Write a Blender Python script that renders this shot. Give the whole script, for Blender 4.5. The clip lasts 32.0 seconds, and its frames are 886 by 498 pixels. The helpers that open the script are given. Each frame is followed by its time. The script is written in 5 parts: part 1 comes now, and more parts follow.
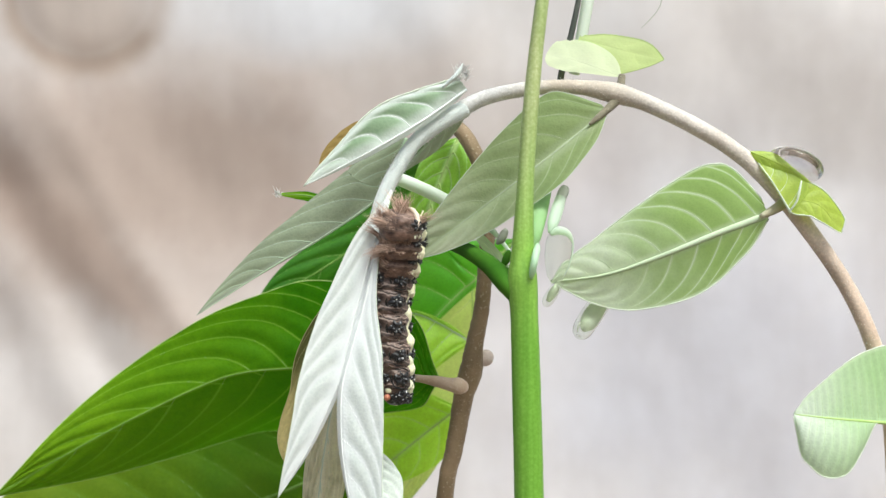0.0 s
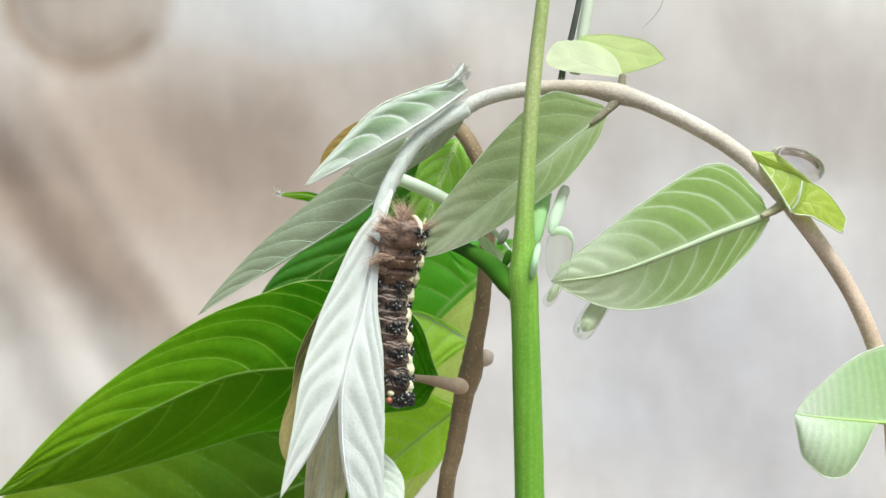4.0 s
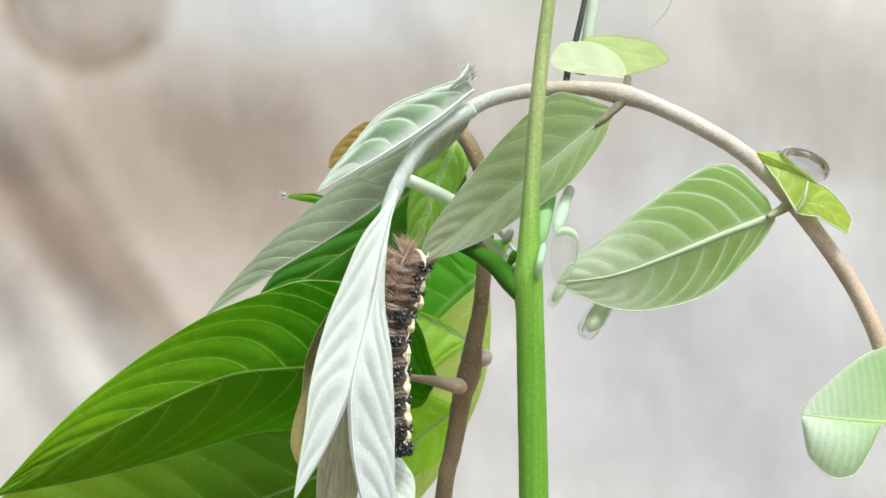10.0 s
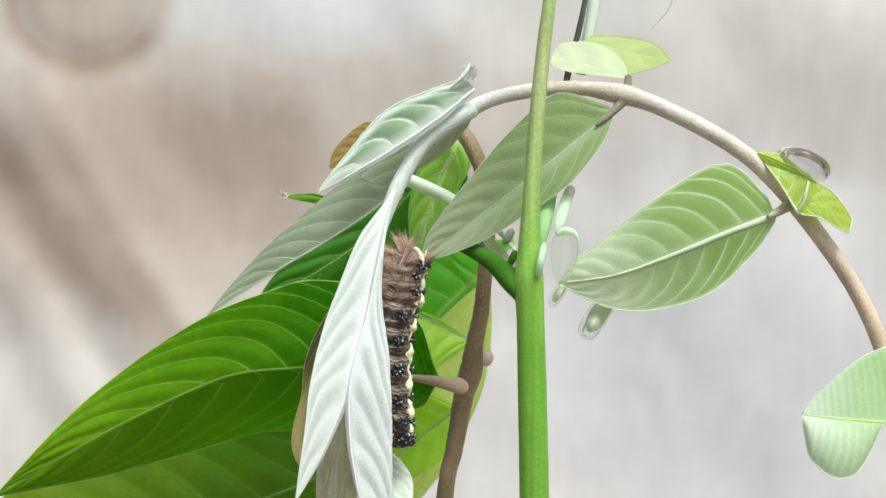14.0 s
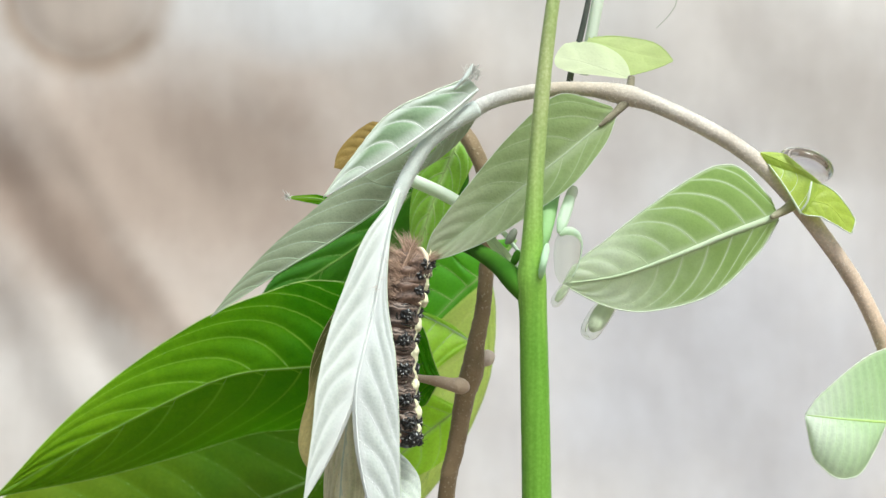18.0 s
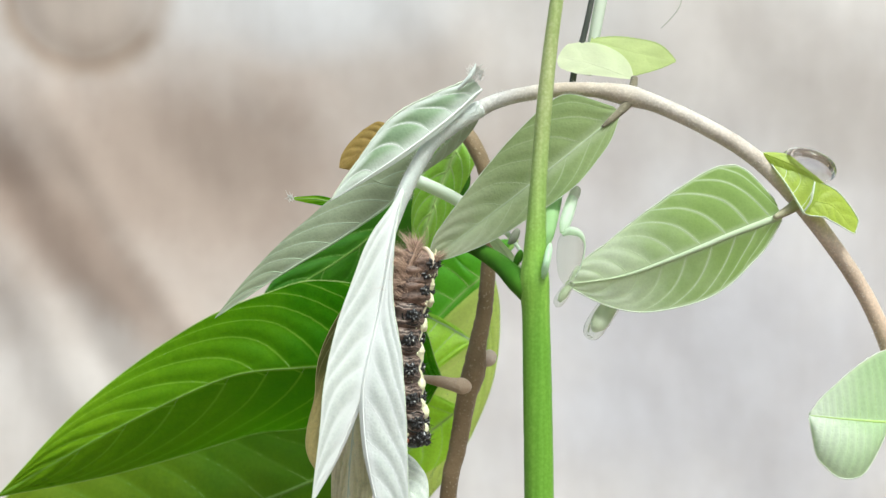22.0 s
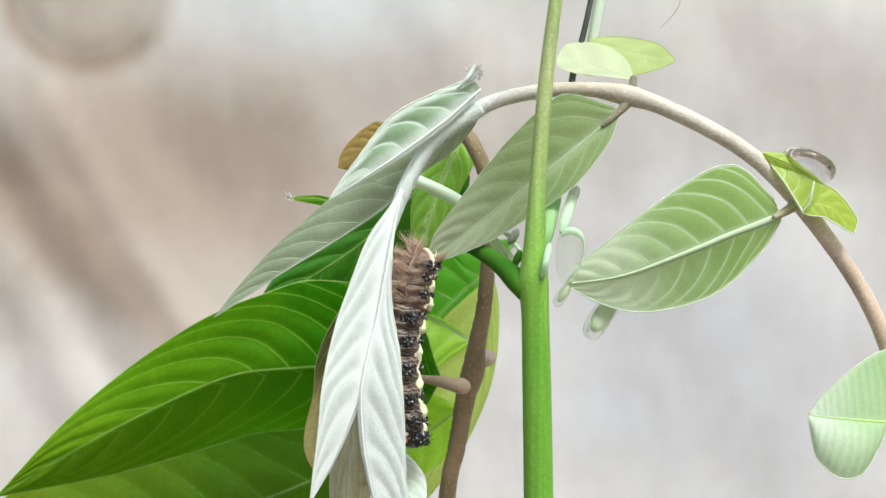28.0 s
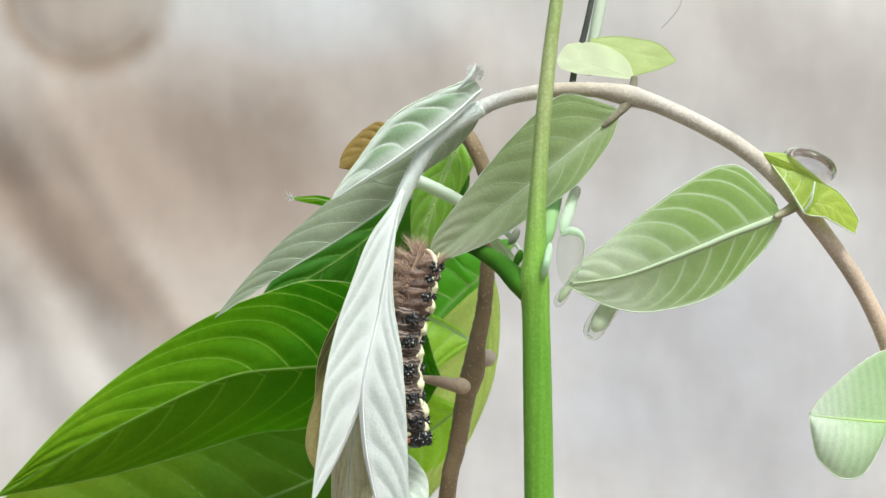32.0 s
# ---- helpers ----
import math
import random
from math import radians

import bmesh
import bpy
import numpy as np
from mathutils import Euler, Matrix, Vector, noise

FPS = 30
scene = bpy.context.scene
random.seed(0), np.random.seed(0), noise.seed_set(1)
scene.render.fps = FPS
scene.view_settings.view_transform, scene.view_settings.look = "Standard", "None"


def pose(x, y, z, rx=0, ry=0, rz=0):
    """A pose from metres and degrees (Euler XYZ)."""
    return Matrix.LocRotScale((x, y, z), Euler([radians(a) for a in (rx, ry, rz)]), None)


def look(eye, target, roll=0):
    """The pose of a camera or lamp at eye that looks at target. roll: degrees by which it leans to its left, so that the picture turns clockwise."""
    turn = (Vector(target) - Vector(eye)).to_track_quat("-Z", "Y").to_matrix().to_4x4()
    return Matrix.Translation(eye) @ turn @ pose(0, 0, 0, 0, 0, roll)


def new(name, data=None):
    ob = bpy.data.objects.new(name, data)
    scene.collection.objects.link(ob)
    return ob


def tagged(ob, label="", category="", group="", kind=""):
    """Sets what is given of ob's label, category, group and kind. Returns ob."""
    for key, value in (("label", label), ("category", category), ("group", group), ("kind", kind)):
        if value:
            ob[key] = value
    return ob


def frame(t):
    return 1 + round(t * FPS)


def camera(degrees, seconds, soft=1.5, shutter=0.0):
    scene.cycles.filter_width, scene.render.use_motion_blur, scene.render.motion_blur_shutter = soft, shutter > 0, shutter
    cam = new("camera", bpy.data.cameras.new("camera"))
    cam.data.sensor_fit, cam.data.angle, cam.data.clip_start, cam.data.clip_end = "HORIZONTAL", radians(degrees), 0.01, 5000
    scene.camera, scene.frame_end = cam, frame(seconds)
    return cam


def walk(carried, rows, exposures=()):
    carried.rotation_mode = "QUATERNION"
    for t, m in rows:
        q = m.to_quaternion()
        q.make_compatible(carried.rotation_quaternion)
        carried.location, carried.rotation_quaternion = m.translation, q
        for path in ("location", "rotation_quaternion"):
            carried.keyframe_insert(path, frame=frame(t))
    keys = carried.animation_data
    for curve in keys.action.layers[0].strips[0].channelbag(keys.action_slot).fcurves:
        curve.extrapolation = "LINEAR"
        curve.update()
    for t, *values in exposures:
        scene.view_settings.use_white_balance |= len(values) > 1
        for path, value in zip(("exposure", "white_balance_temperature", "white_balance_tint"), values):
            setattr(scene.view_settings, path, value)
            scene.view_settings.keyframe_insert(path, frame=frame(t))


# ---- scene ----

# ================= camera: a phone on a stand, a hand's width from the vine =================
D = 0.1841                       # eye to the plane of the caterpillar, metres
MID = 0.25                       # height of the lens over the ground
EYE = Vector((0.0, -D, MID))
U = 2 * math.tan(radians(20)) * D / 1568   # one unit of the plan sheet, metres
cam = camera(40, 32.0, soft=1.38)
cam.data.dof.use_dof = True
cam.data.dof.focus_distance = D
cam.data.dof.aperture_fstop = 24
walk(cam, [(0.0, look(EYE, (0, 0, MID))), (32.0, look(EYE, (0, 0, MID)))], [(0.0, 0.10, 5950, 0), (1.0, 0.10, 5950, 0), (2.0, -0.02, 5950, 0), (3.0, 0.05, 5950, -3), (8.0, 0.06, 5950, -5), (20.0, 0.07, 5950, -4), (28.0, 0.07, 5950, -4), (29.0, 0.07, 5950, -4), (30.0, -0.07, 5950, -4), (31.0, -0.02, 5950, -4), (32.0, -0.02, 5950, -4)])

# ================= daylight =================
SUN_DIR = Vector((0.25, -0.44, 0.86)).normalized()
world = bpy.data.worlds.new("world")
scene.world = world
world.use_nodes = True
sky = world.node_tree.nodes.new("ShaderNodeTexSky")
sky.sky_type, sky.sun_disc = "NISHITA", False
sky.sun_elevation = math.asin(SUN_DIR.z)
sky.sun_rotation = math.atan2(SUN_DIR.x, SUN_DIR.y)
sky.dust_density, sky.air_density, sky.ozone_density = 8.0, 0.7, 0.5
back = world.node_tree.nodes["Background"]
back.inputs["Strength"].default_value = 0.15
world.node_tree.links.new(sky.outputs[0], back.inputs["Color"])
sun = new("sun", bpy.data.lights.new("sun", "SUN"))
sun.data.energy, sun.data.angle, sun.data.color = 2.3, radians(22), (1.0, 0.99, 0.98)
sun.matrix_world = look(SUN_DIR * 3, (0, 0, 0))


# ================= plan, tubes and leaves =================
def spot(a, b, y=0.0):
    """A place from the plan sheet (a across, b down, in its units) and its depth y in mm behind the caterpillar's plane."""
    k = 1 + y * 0.001 / D
    return Vector(((a - 784) * U * k, y * 0.001, MID + (441 - b) * U * k))


def smooth(points, n):
    """n + 1 values along a Catmull-Rom line through points (vectors or tuples)."""
    p = [np.array(q, float) for q in points]
    p = [2 * p[0] - p[1], *p, 2 * p[-1] - p[-2]]
    out = []
    m = len(p) - 3
    for i in range(n + 1):
        x = min(i / n * m, m - 1e-6)
        k = int(x)
        t = x - k
        a, b, c, d = p[k:k + 4]
        out.append(0.5 * (2 * b + (c - a) * t + (2 * a - 5 * b + 4 * c - d) * t * t + (3 * b - a - 3 * c + d) * t ** 3))
    return out


def mesh_of(name, verts, faces, material, smooth_shading=True, uvs=None):
    me = bpy.data.meshes.new(name)
    me.from_pydata([tuple(v) for v in verts], [], faces)
    if uvs is not None:
        layer = me.uv_layers.new(name="leaf")
        for loop in me.loops:
            layer.data[loop.index].uv = uvs[loop.vertex_index]
    me.materials.append(material)
    if smooth_shading:
        me.polygons.foreach_set("use_smooth", [True] * len(me.polygons))
    me.update()
    return me


def put(name, me, parent, origin=None, label=""):
    """One mesh object under a thing or a part; its vertices are given in the world, its origin lies at origin."""
    ob = new(name, me)
    base = world_origin(parent) if parent else Vector()
    at = Vector(origin) if origin is not None else base
    me.transform(Matrix.Translation(-at))
    ob.parent = parent
    ob.location = at - base
    ob["x0"], ob["y0"], ob["z0"] = at
    return tagged(ob, label)


def world_origin(ob):
    return Vector((ob["x0"], ob["y0"], ob["z0"]))


def thing(name, at, label, category, group=""):
    ob = new(name)
    ob.empty_display_size = 0.01
    ob.location = at
    ob["x0"], ob["y0"], ob["z0"] = at
    return tagged(ob, label, category, group)


def tube_data(line, radii, sides=10, rough=0.0, seed=0.0, caps=True):
    """Verts and faces of a round tube along line (vectors); rough: uneven skin as a share of the radius."""
    line = [Vector(p) for p in line]
    verts, faces = [], []
    up = None
    for i, p in enumerate(line):
        tan = (line[min(i + 1, len(line) - 1)] - line[max(i - 1, 0)]).normalized()
        if up is None:
            up = tan.orthogonal().normalized()
        up = (up - tan * up.dot(tan)).normalized()
        side = tan.cross(up)
        for k in range(sides):
            w = 2 * math.pi * k / sides
            r = radii[i]
            d = up * math.cos(w) + side * math.sin(w)
            if rough:
                r *= 1 + rough * noise.noise((p + d * radii[i]) * 900 + Vector((seed, 0, 0))) + rough * 0.6 * noise.noise((p + d * radii[i]) * 3000)
            verts.append(p + d * r)
    n = len(line)
    for i in range(n - 1):
        for k in range(sides):
            a, b = i * sides + k, i * sides + (k + 1) % sides
            faces.append((a, b, b + sides, a + sides))
    if caps:
        faces.append(tuple(range(sides))[::-1])
        faces.append(tuple((n - 1) * sides + k for k in range(sides)))
    return verts, faces


def tube(name, points, widths, material, parent, n=40, sides=12, rough=0.0, origin=None, label="", seed=0.0):
    """A stem through plan places (a, b, y) with its widths in plan units."""
    line = [spot(*p) for p in smooth(points, n)]
    w = [float(q[0]) for q in smooth([(x, 0) for x in widths], n)]
    radii = [x * U / 2 * (1 + p.y / D) for x, p in zip(w, line)]
    v, f = tube_data(line, radii, sides, rough, seed)
    return put(name, mesh_of(name, v, f, material), parent, origin, label)


def join_data(chunks):
    verts, faces = [], []
    for v, f in chunks:
        k = len(verts)
        verts += v
        faces += [tuple(i + k for i in q) for q in f]
    return verts, faces


def leaf(parent, rib, left, right, skin, vein, origin=None, label="", name="leaf", veins=7, sweep=0.26,
         relief=0.35, rib_width=9.0, vein_width=3.2, curl=0.0, wave=0.0, seed=0.0, nu=120, nv=12, margin=None, margin_width=3.0, blunt=False, crease=0.7,
         normal=(0, -1, 0), lean=0.55):
    """A leaf: its midrib through plan places from stalk to tip; left and right are (half widths in plan units from stalk to tip, tilt of
    that half towards the eye in degrees, curl). The blade is puckered between the side veins; lean: how far a side vein
    leans towards the tip as it leaves the rib."""
    line = [spot(*p) for p in smooth(rib, nu)]
    seed += rib[0][0] * 0.37
    n0 = Vector(normal).normalized()
    widths = [[max(float(q[0]), 0.0) for q in smooth([(w, 0) for w in half[0]], 120)] for half in (left, right)]
    frames = []
    for i, p in enumerate(line):
        tan = (line[min(i + 1, nu)] - line[max(i - 1, 0)]).normalized()
        nn = (n0 - tan * n0.dot(tan)).normalized()
        frames.append((p, tan, nn, tan.cross(nn)))

    def course(t, x, half):
        """How far along the rib a side vein has run at the share x of the half width."""
        return sweep * x * (lean + (1.15 - lean) * x * x) + 0.016 * x * noise.noise(Vector((t * 7 + seed * 3.1, x * 2.0, 5.0 * half + seed)))

    def point(t, s, lift=0.0):
        """t along the rib 0..1; s from -1 (left margin) to 1 (right margin)."""
        i = min(max(t, 0.0), 1.0) * nu
        k = min(int(i), nu - 1)
        q = i - k
        p = frames[k][0].lerp(frames[k + 1][0], q)
        nn = frames[k][2].lerp(frames[k + 1][2], q)
        sd = frames[k][3].lerp(frames[k + 1][3], q)
        _, tilt, cu = (left if s < 0 else right)
        ww = widths[0 if s < 0 else 1]
        j = min(max(t, 0.0), 1.0) * 120
        jk = min(int(j), 119)
        w = (ww[jk] * (1 - j + jk) + ww[jk + 1] * (j - jk)) * U * (1 + p.y / D)
        if blunt and t > 0.86:
            w = ww[103] * math.sqrt(max(0.0, 1 - ((t - 0.86) / 0.14) ** 2)) * U * (1 + p.y / D)
        x = abs(s)
        ang = radians(tilt)
        flat = w / max(math.cos(ang + radians(cu)), 0.25)
        r = flat * x
        bend = radians(cu) * x
        out = math.cos(ang + bend) * r
        lif = math.sin(ang + bend) * r
        ph = (t - course(t, x, -1 if s < 0 else 1)) * veins * 1.12 - (0.0 if s < 0 else 0.4)
        puck = abs(math.sin(math.pi * ph)) ** crease * relief * 0.001 * min(1, 4 * x) * (1 - x ** 6) * min(1, w / 0.003)
        wav = wave * 0.001 * x * x * math.sin(t * 17 + seed + (2.0 if s < 0 else 0.0))
        wav += 0.25 * wave * 0.001 * noise.noise(Vector((t * 9 + seed, s * 3, seed)))
        return p + sd * (out if s > 0 else -out) + nn * (lif + puck + wav + lift * 0.001)

    verts, faces, uvs, phase, gap, along, edge = [], [], [], [], [], [], []
    m = 2 * nv + 1
    for i in range(nu + 1):
        for j in range(m):
            s = (j - nv) / nv
            verts.append(point(i / nu, s))
            uvs.append((i / nu, s * 0.5 + 0.5))
            x, t = abs(s), i / nu
            phase.append((t - course(t, x, -1 if s < 0 else 1)) * veins * 1.12 - (0.0 if s < 0 else 0.4))
            gap.append(x * widths[0 if s < 0 else 1][int(t * 120)])
            along.append(t)
            edge.append((1 - x) * widths[0 if s < 0 else 1][int(t * 120)])
    for i in range(nu):
        for j in range(m - 1):
            k = i * m + j
            faces.append((k, k + 1, k + m + 1, k + m))
    me = mesh_of(name, verts, faces, skin, uvs=uvs)
    for key, values in (("vein_phase", phase), ("rib_gap", gap), ("along", along), ("edge_gap", edge)):
        me.attributes.new(key, "FLOAT", "POINT").data.foreach_set("value", values)
    ob = put(name, me, parent, origin, label)
    at = world_origin(ob)
    line2 = [point(t, 0.0, 0.03 - 210 * rib_width * U * (1 - 0.8 * t)) for t in np.linspace(0, 0.985, 44)]
    rr = [rib_width * U * 0.42 * (1 - 0.8 * t) for t in np.linspace(0, 0.985, 44)]
    v, f = tube_data(line2, rr, 9, 0.08)
    put("midrib", mesh_of("midrib", v, f, vein), ob, at)
    for half in (-1, 1):
        if max((left if half < 0 else right)[0]) < 14:
            continue
        for k in range(veins + 1):
            t0 = (k + (0.0 if half < 0 else 0.4)) / (veins * 1.12)
            if t0 > 0.86 or t0 < 0.02:
                continue
            pts = []
            for x in np.linspace(0.0, 0.93, 32):
                t = t0 + course(t0 + sweep * x * 0.8, x, half)
                if t > 0.985:
                    break
                pts.append(point(t, half * max(x, 0.001), 0.05))
            if len(pts) < 4:
                continue
            q = len(pts)
            v, f = tube_data(pts, [vein_width * U * 0.34 * (1 - 0.75 * i / q) for i in range(q)], 6)
            put("side_vein", mesh_of("side_vein", v, f, vein), ob, at)
    if margin is not None:
        chunks = []
        for half in (-1, 1):
            if max((left if half < 0 else right)[0]) < 14:
                continue
            pts = [point(t, half) for t in np.linspace(0.0, 1.0, 60)]
            chunks.append(tube_data(pts, [margin_width * U * (0.30 + 0.07 * math.sin(i * 1.7 + seed)) for i in range(60)], 6, 0.2))
        v, f = join_data(chunks)
        put("leaf_margin", mesh_of("leaf_margin", v, f, margin), ob, at)
    return ob


# ================= materials =================
def nodes_of(name):
    m = bpy.data.materials.new(name)
    m.use_nodes = True
    nt = m.node_tree
    return m, nt, nt.nodes["Principled BSDF"], nt.nodes["Material Output"]


def noise_ramp(nt, scale, stops, detail=4.0, rough=0.6, coords="Object", stretch=(1, 1, 1)):
    tc = nt.nodes.new("ShaderNodeTexCoord")
    mp = nt.nodes.new("ShaderNodeMapping")
    mp.inputs["Scale"].default_value = stretch
    nz = nt.nodes.new("ShaderNodeTexNoise")
    nz.inputs["Scale"].default_value, nz.inputs["Detail"].default_value, nz.inputs["Roughness"].default_value = scale, detail, rough
    rp = nt.nodes.new("ShaderNodeValToRGB")
    el = rp.color_ramp.elements
    el[0].position, el[0].color = stops[0][0], (*stops[0][1], 1)
    el[1].position, el[1].color = stops[-1][0], (*stops[-1][1], 1)
    for pos, col in stops[1:-1]:
        e = el.new(pos)
        e.color = (*col, 1)
    nt.links.new(tc.outputs[coords], mp.inputs[0])
    nt.links.new(mp.outputs[0], nz.inputs["Vector"])
    nt.links.new(nz.outputs["Fac"], rp.inputs[0])
    return nz, rp


def blend(nt, fac, a, b, mode="MULTIPLY"):
    mx = nt.nodes.new("ShaderNodeMix")
    mx.data_type, mx.blend_type = "RGBA", mode
    mx.inputs[0].default_value = fac
    nt.links.new(a, mx.inputs[6])
    nt.links.new(b, mx.inputs[7])
    return mx.outputs[2]


def bump(nt, height, strength, distance):
    bp = nt.nodes.new("ShaderNodeBump")
    bp.inputs["Strength"].default_value, bp.inputs["Distance"].default_value = strength, distance
    nt.links.new(height, bp.inputs["Height"])
    return bp.outputs[0]


def ranged(nt, value, lo, hi, a=0.0, b=1.0):
    mr = nt.nodes.new("ShaderNodeMapRange")
    mr.interpolation_type = "SMOOTHSTEP"
    for key, v in (("From Min", lo), ("From Max", hi), ("To Min", a), ("To Max", b)):
        mr.inputs[key].default_value = v
    nt.links.new(value, mr.inputs["Value"])
    return mr.outputs[0]


def calc(nt, op, a, b=None):
    n = nt.nodes.new("ShaderNodeMath")
    n.operation = op
    for k, v in enumerate((a, b)):
        if v is None:
            continue
        if isinstance(v, (int, float)):
            n.inputs[k].default_value = v
        else:
            nt.links.new(v, n.inputs[k])
    return n.outputs[0]


def attr(nt, name):
    n = nt.nodes.new("ShaderNodeAttribute")
    n.attribute_name = name
    return n.outputs["Fac"]


def mixed(nt, fac, a, b):
    """a and b: colours or sockets; fac: a socket or a number."""
    mx = nt.nodes.new("ShaderNodeMix")
    mx.data_type = "RGBA"
    for k, v in ((0, fac), (6, a), (7, b)):
        if isinstance(v, tuple):
            mx.inputs[k].default_value = (*v, 1)
        elif isinstance(v, (int, float)):
            mx.inputs[k].default_value = v
        else:
            nt.links.new(v, mx.inputs[k])
    return mx.outputs[2]


def leaf_skin(name, dark, light, through_col, thin=0.35, rough=0.45, gloss=0.4, felt=0.0, vein=None, strength=0.5, tip=None, tip_from=0.3, band=0.1, rib_band=9.0, mottle=0.8, tip_to=1.0, rim=0.0, rim_strength=0.7, grain=0.3):
    """Leaf tissue: mottled green, soft veins in the pattern of the blade, a net of fine veins, light shining through; felt: a nap of pale hairs;
    tip: the colour towards which the blade turns at its end; rim: width of a downy pale rim."""
    m, nt, pr, out = nodes_of(name)
    nz, rp = noise_ramp(nt, 70, [(0.28, dark), (0.72, light)])
    tc = nt.nodes.new("ShaderNodeTexCoord")
    vo = nt.nodes.new("ShaderNodeTexVoronoi")
    vo.feature = "DISTANCE_TO_EDGE"
    vo.inputs["Scale"].default_value = 1700
    nt.links.new(tc.outputs["Object"], vo.inputs["Vector"])
    net = nt.nodes.new("ShaderNodeValToRGB")
    net.color_ramp.elements[0].position, net.color_ramp.elements[0].color = 0.0, (1.10, 1.10, 1.06, 1)
    net.color_ramp.elements[1].position, net.color_ramp.elements[1].color = 0.2, (0.97, 0.97, 0.97, 1)
    nt.links.new(vo.outputs["Distance"], net.inputs[0])
    fine, frp = noise_ramp(nt, 1100, [(0.35, (0.86, 0.88, 0.84)), (0.7, (1.12, 1.1, 1.08))], 3)
    col = rp.outputs[0]
    if tip is not None:
        wob = calc(nt, "ADD", attr(nt, "along"), calc(nt, "MULTIPLY", calc(nt, "SUBTRACT", nz.outputs["Fac"], 0.5), 0.5))
        col = mixed(nt, ranged(nt, wob, tip_from, tip_to), col, tip)
    ph = attr(nt, "vein_phase")
    off = calc(nt, "ABSOLUTE", calc(nt, "SUBTRACT", calc(nt, "FRACT", calc(nt, "ADD", ph, 0.5)), 0.5))
    # the tissue bulges and is a little deeper in colour half way between two veins
    col = blend(nt, 0.7, col, mixed(nt, ranged(nt, off, 0.05, 0.45), (1.10, 1.10, 1.08), (0.92, 0.92, 0.90)))
    col = blend(nt, mottle, col, net.outputs[0])
    col = blend(nt, mottle, col, frp.outputs[0])
    vc = vein if vein is not None else tuple(min(0.9, c * 1.5 + 0.03) for c in light)
    mask = calc(nt, "MAXIMUM", ranged(nt, off, 0.0, band, 1.0, 0.0), ranged(nt, attr(nt, "rib_gap"), 1.0, rib_band, 1.0, 0.0))
    mask = calc(nt, "MULTIPLY", mask, strength)
    if rim:
        mask = calc(nt, "MAXIMUM", mask, ranged(nt, attr(nt, "edge_gap"), 0.2 * rim, rim, rim_strength, 0.0))
    col = mixed(nt, mask, col, vc)
    nt.links.new(col, pr.inputs["Base Color"])
    pr.inputs["Roughness"].default_value = rough
    pr.inputs["Specular IOR Level"].default_value = gloss
    if felt:
        pr.inputs["Sheen Weight"].default_value = felt
        pr.inputs["Sheen Roughness"].default_value = 0.4
    high = calc(nt, "ADD", calc(nt, "MULTIPLY", vo.outputs["Distance"], 0.6), calc(nt, "MULTIPLY", fine.outputs["Fac"], 0.8))
    nt.links.new(bump(nt, high, grain, 0.0003), pr.inputs["Normal"])
    tr = nt.nodes.new("ShaderNodeBsdfTranslucent")
    tint = nt.nodes.new("ShaderNodeRGB")
    tint.outputs[0].default_value = (*through_col, 1)
    nt.links.new(blend(nt, mottle, tint.outputs[0], net.outputs[0]), tr.inputs[0])
    mx = nt.nodes.new("ShaderNodeMixShader")
    mx.inputs[0].default_value = thin
    nt.links.new(pr.outputs[0], mx.inputs[1])
    nt.links.new(tr.outputs[0], mx.inputs[2])
    nt.links.new(mx.outputs[0], out.inputs["Surface"])
    return m


def bark(name, dark, light, speck, scale=500, rough=0.7, sheen=0.2, depth=0.0003):
    m, nt, pr, out = nodes_of(name)
    nz, rp = noise_ramp(nt, scale * 0.35, [(0.3, dark), (0.7, light)], 5)
    fine, frp = noise_ramp(nt, scale * 5, [(0.62, (0, 0, 0)), (0.7, (1, 1, 1))], 2)
    mx = nt.nodes.new("ShaderNodeMix")
    mx.data_type = "RGBA"
    nt.links.new(frp.outputs[0], mx.inputs[0])
    nt.links.new(rp.outputs[0], mx.inputs[6])
    mx.inputs[7].default_value = (*speck, 1)
    nt.links.new(mx.outputs[2], pr.inputs["Base Color"])
    pr.inputs["Roughness"].default_value = rough
    pr.inputs["Sheen Weight"].default_value = sheen
    nt.links.new(bump(nt, fine.outputs["Fac"], 0.5, depth), pr.inputs["Normal"])
    return m


def plain(name, dark, light, scale=400, rough=0.5, gloss=0.4, thin=0.0, through_col=None, bumpy=0.2):
    m, nt, pr, out = nodes_of(name)
    nz, rp = noise_ramp(nt, scale, [(0.3, dark), (0.7, light)], 4)
    nt.links.new(rp.outputs[0], pr.inputs["Base Color"])
    pr.inputs["Roughness"].default_value = rough
    pr.inputs["Specular IOR Level"].default_value = gloss
    nt.links.new(bump(nt, nz.outputs["Fac"], bumpy, 0.0002), pr.inputs["Normal"])
    if thin:
        tr = nt.nodes.new("ShaderNodeBsdfTranslucent")
        tr.inputs[0].default_value = (*(through_col or light), 1)
        mx = nt.nodes.new("ShaderNodeMixShader")
        mx.inputs[0].default_value = thin
        nt.links.new(pr.outputs[0], mx.inputs[1])
        nt.links.new(tr.outputs[0], mx.inputs[2])
        nt.links.new(mx.outputs[0], out.inputs["Surface"])
    return m


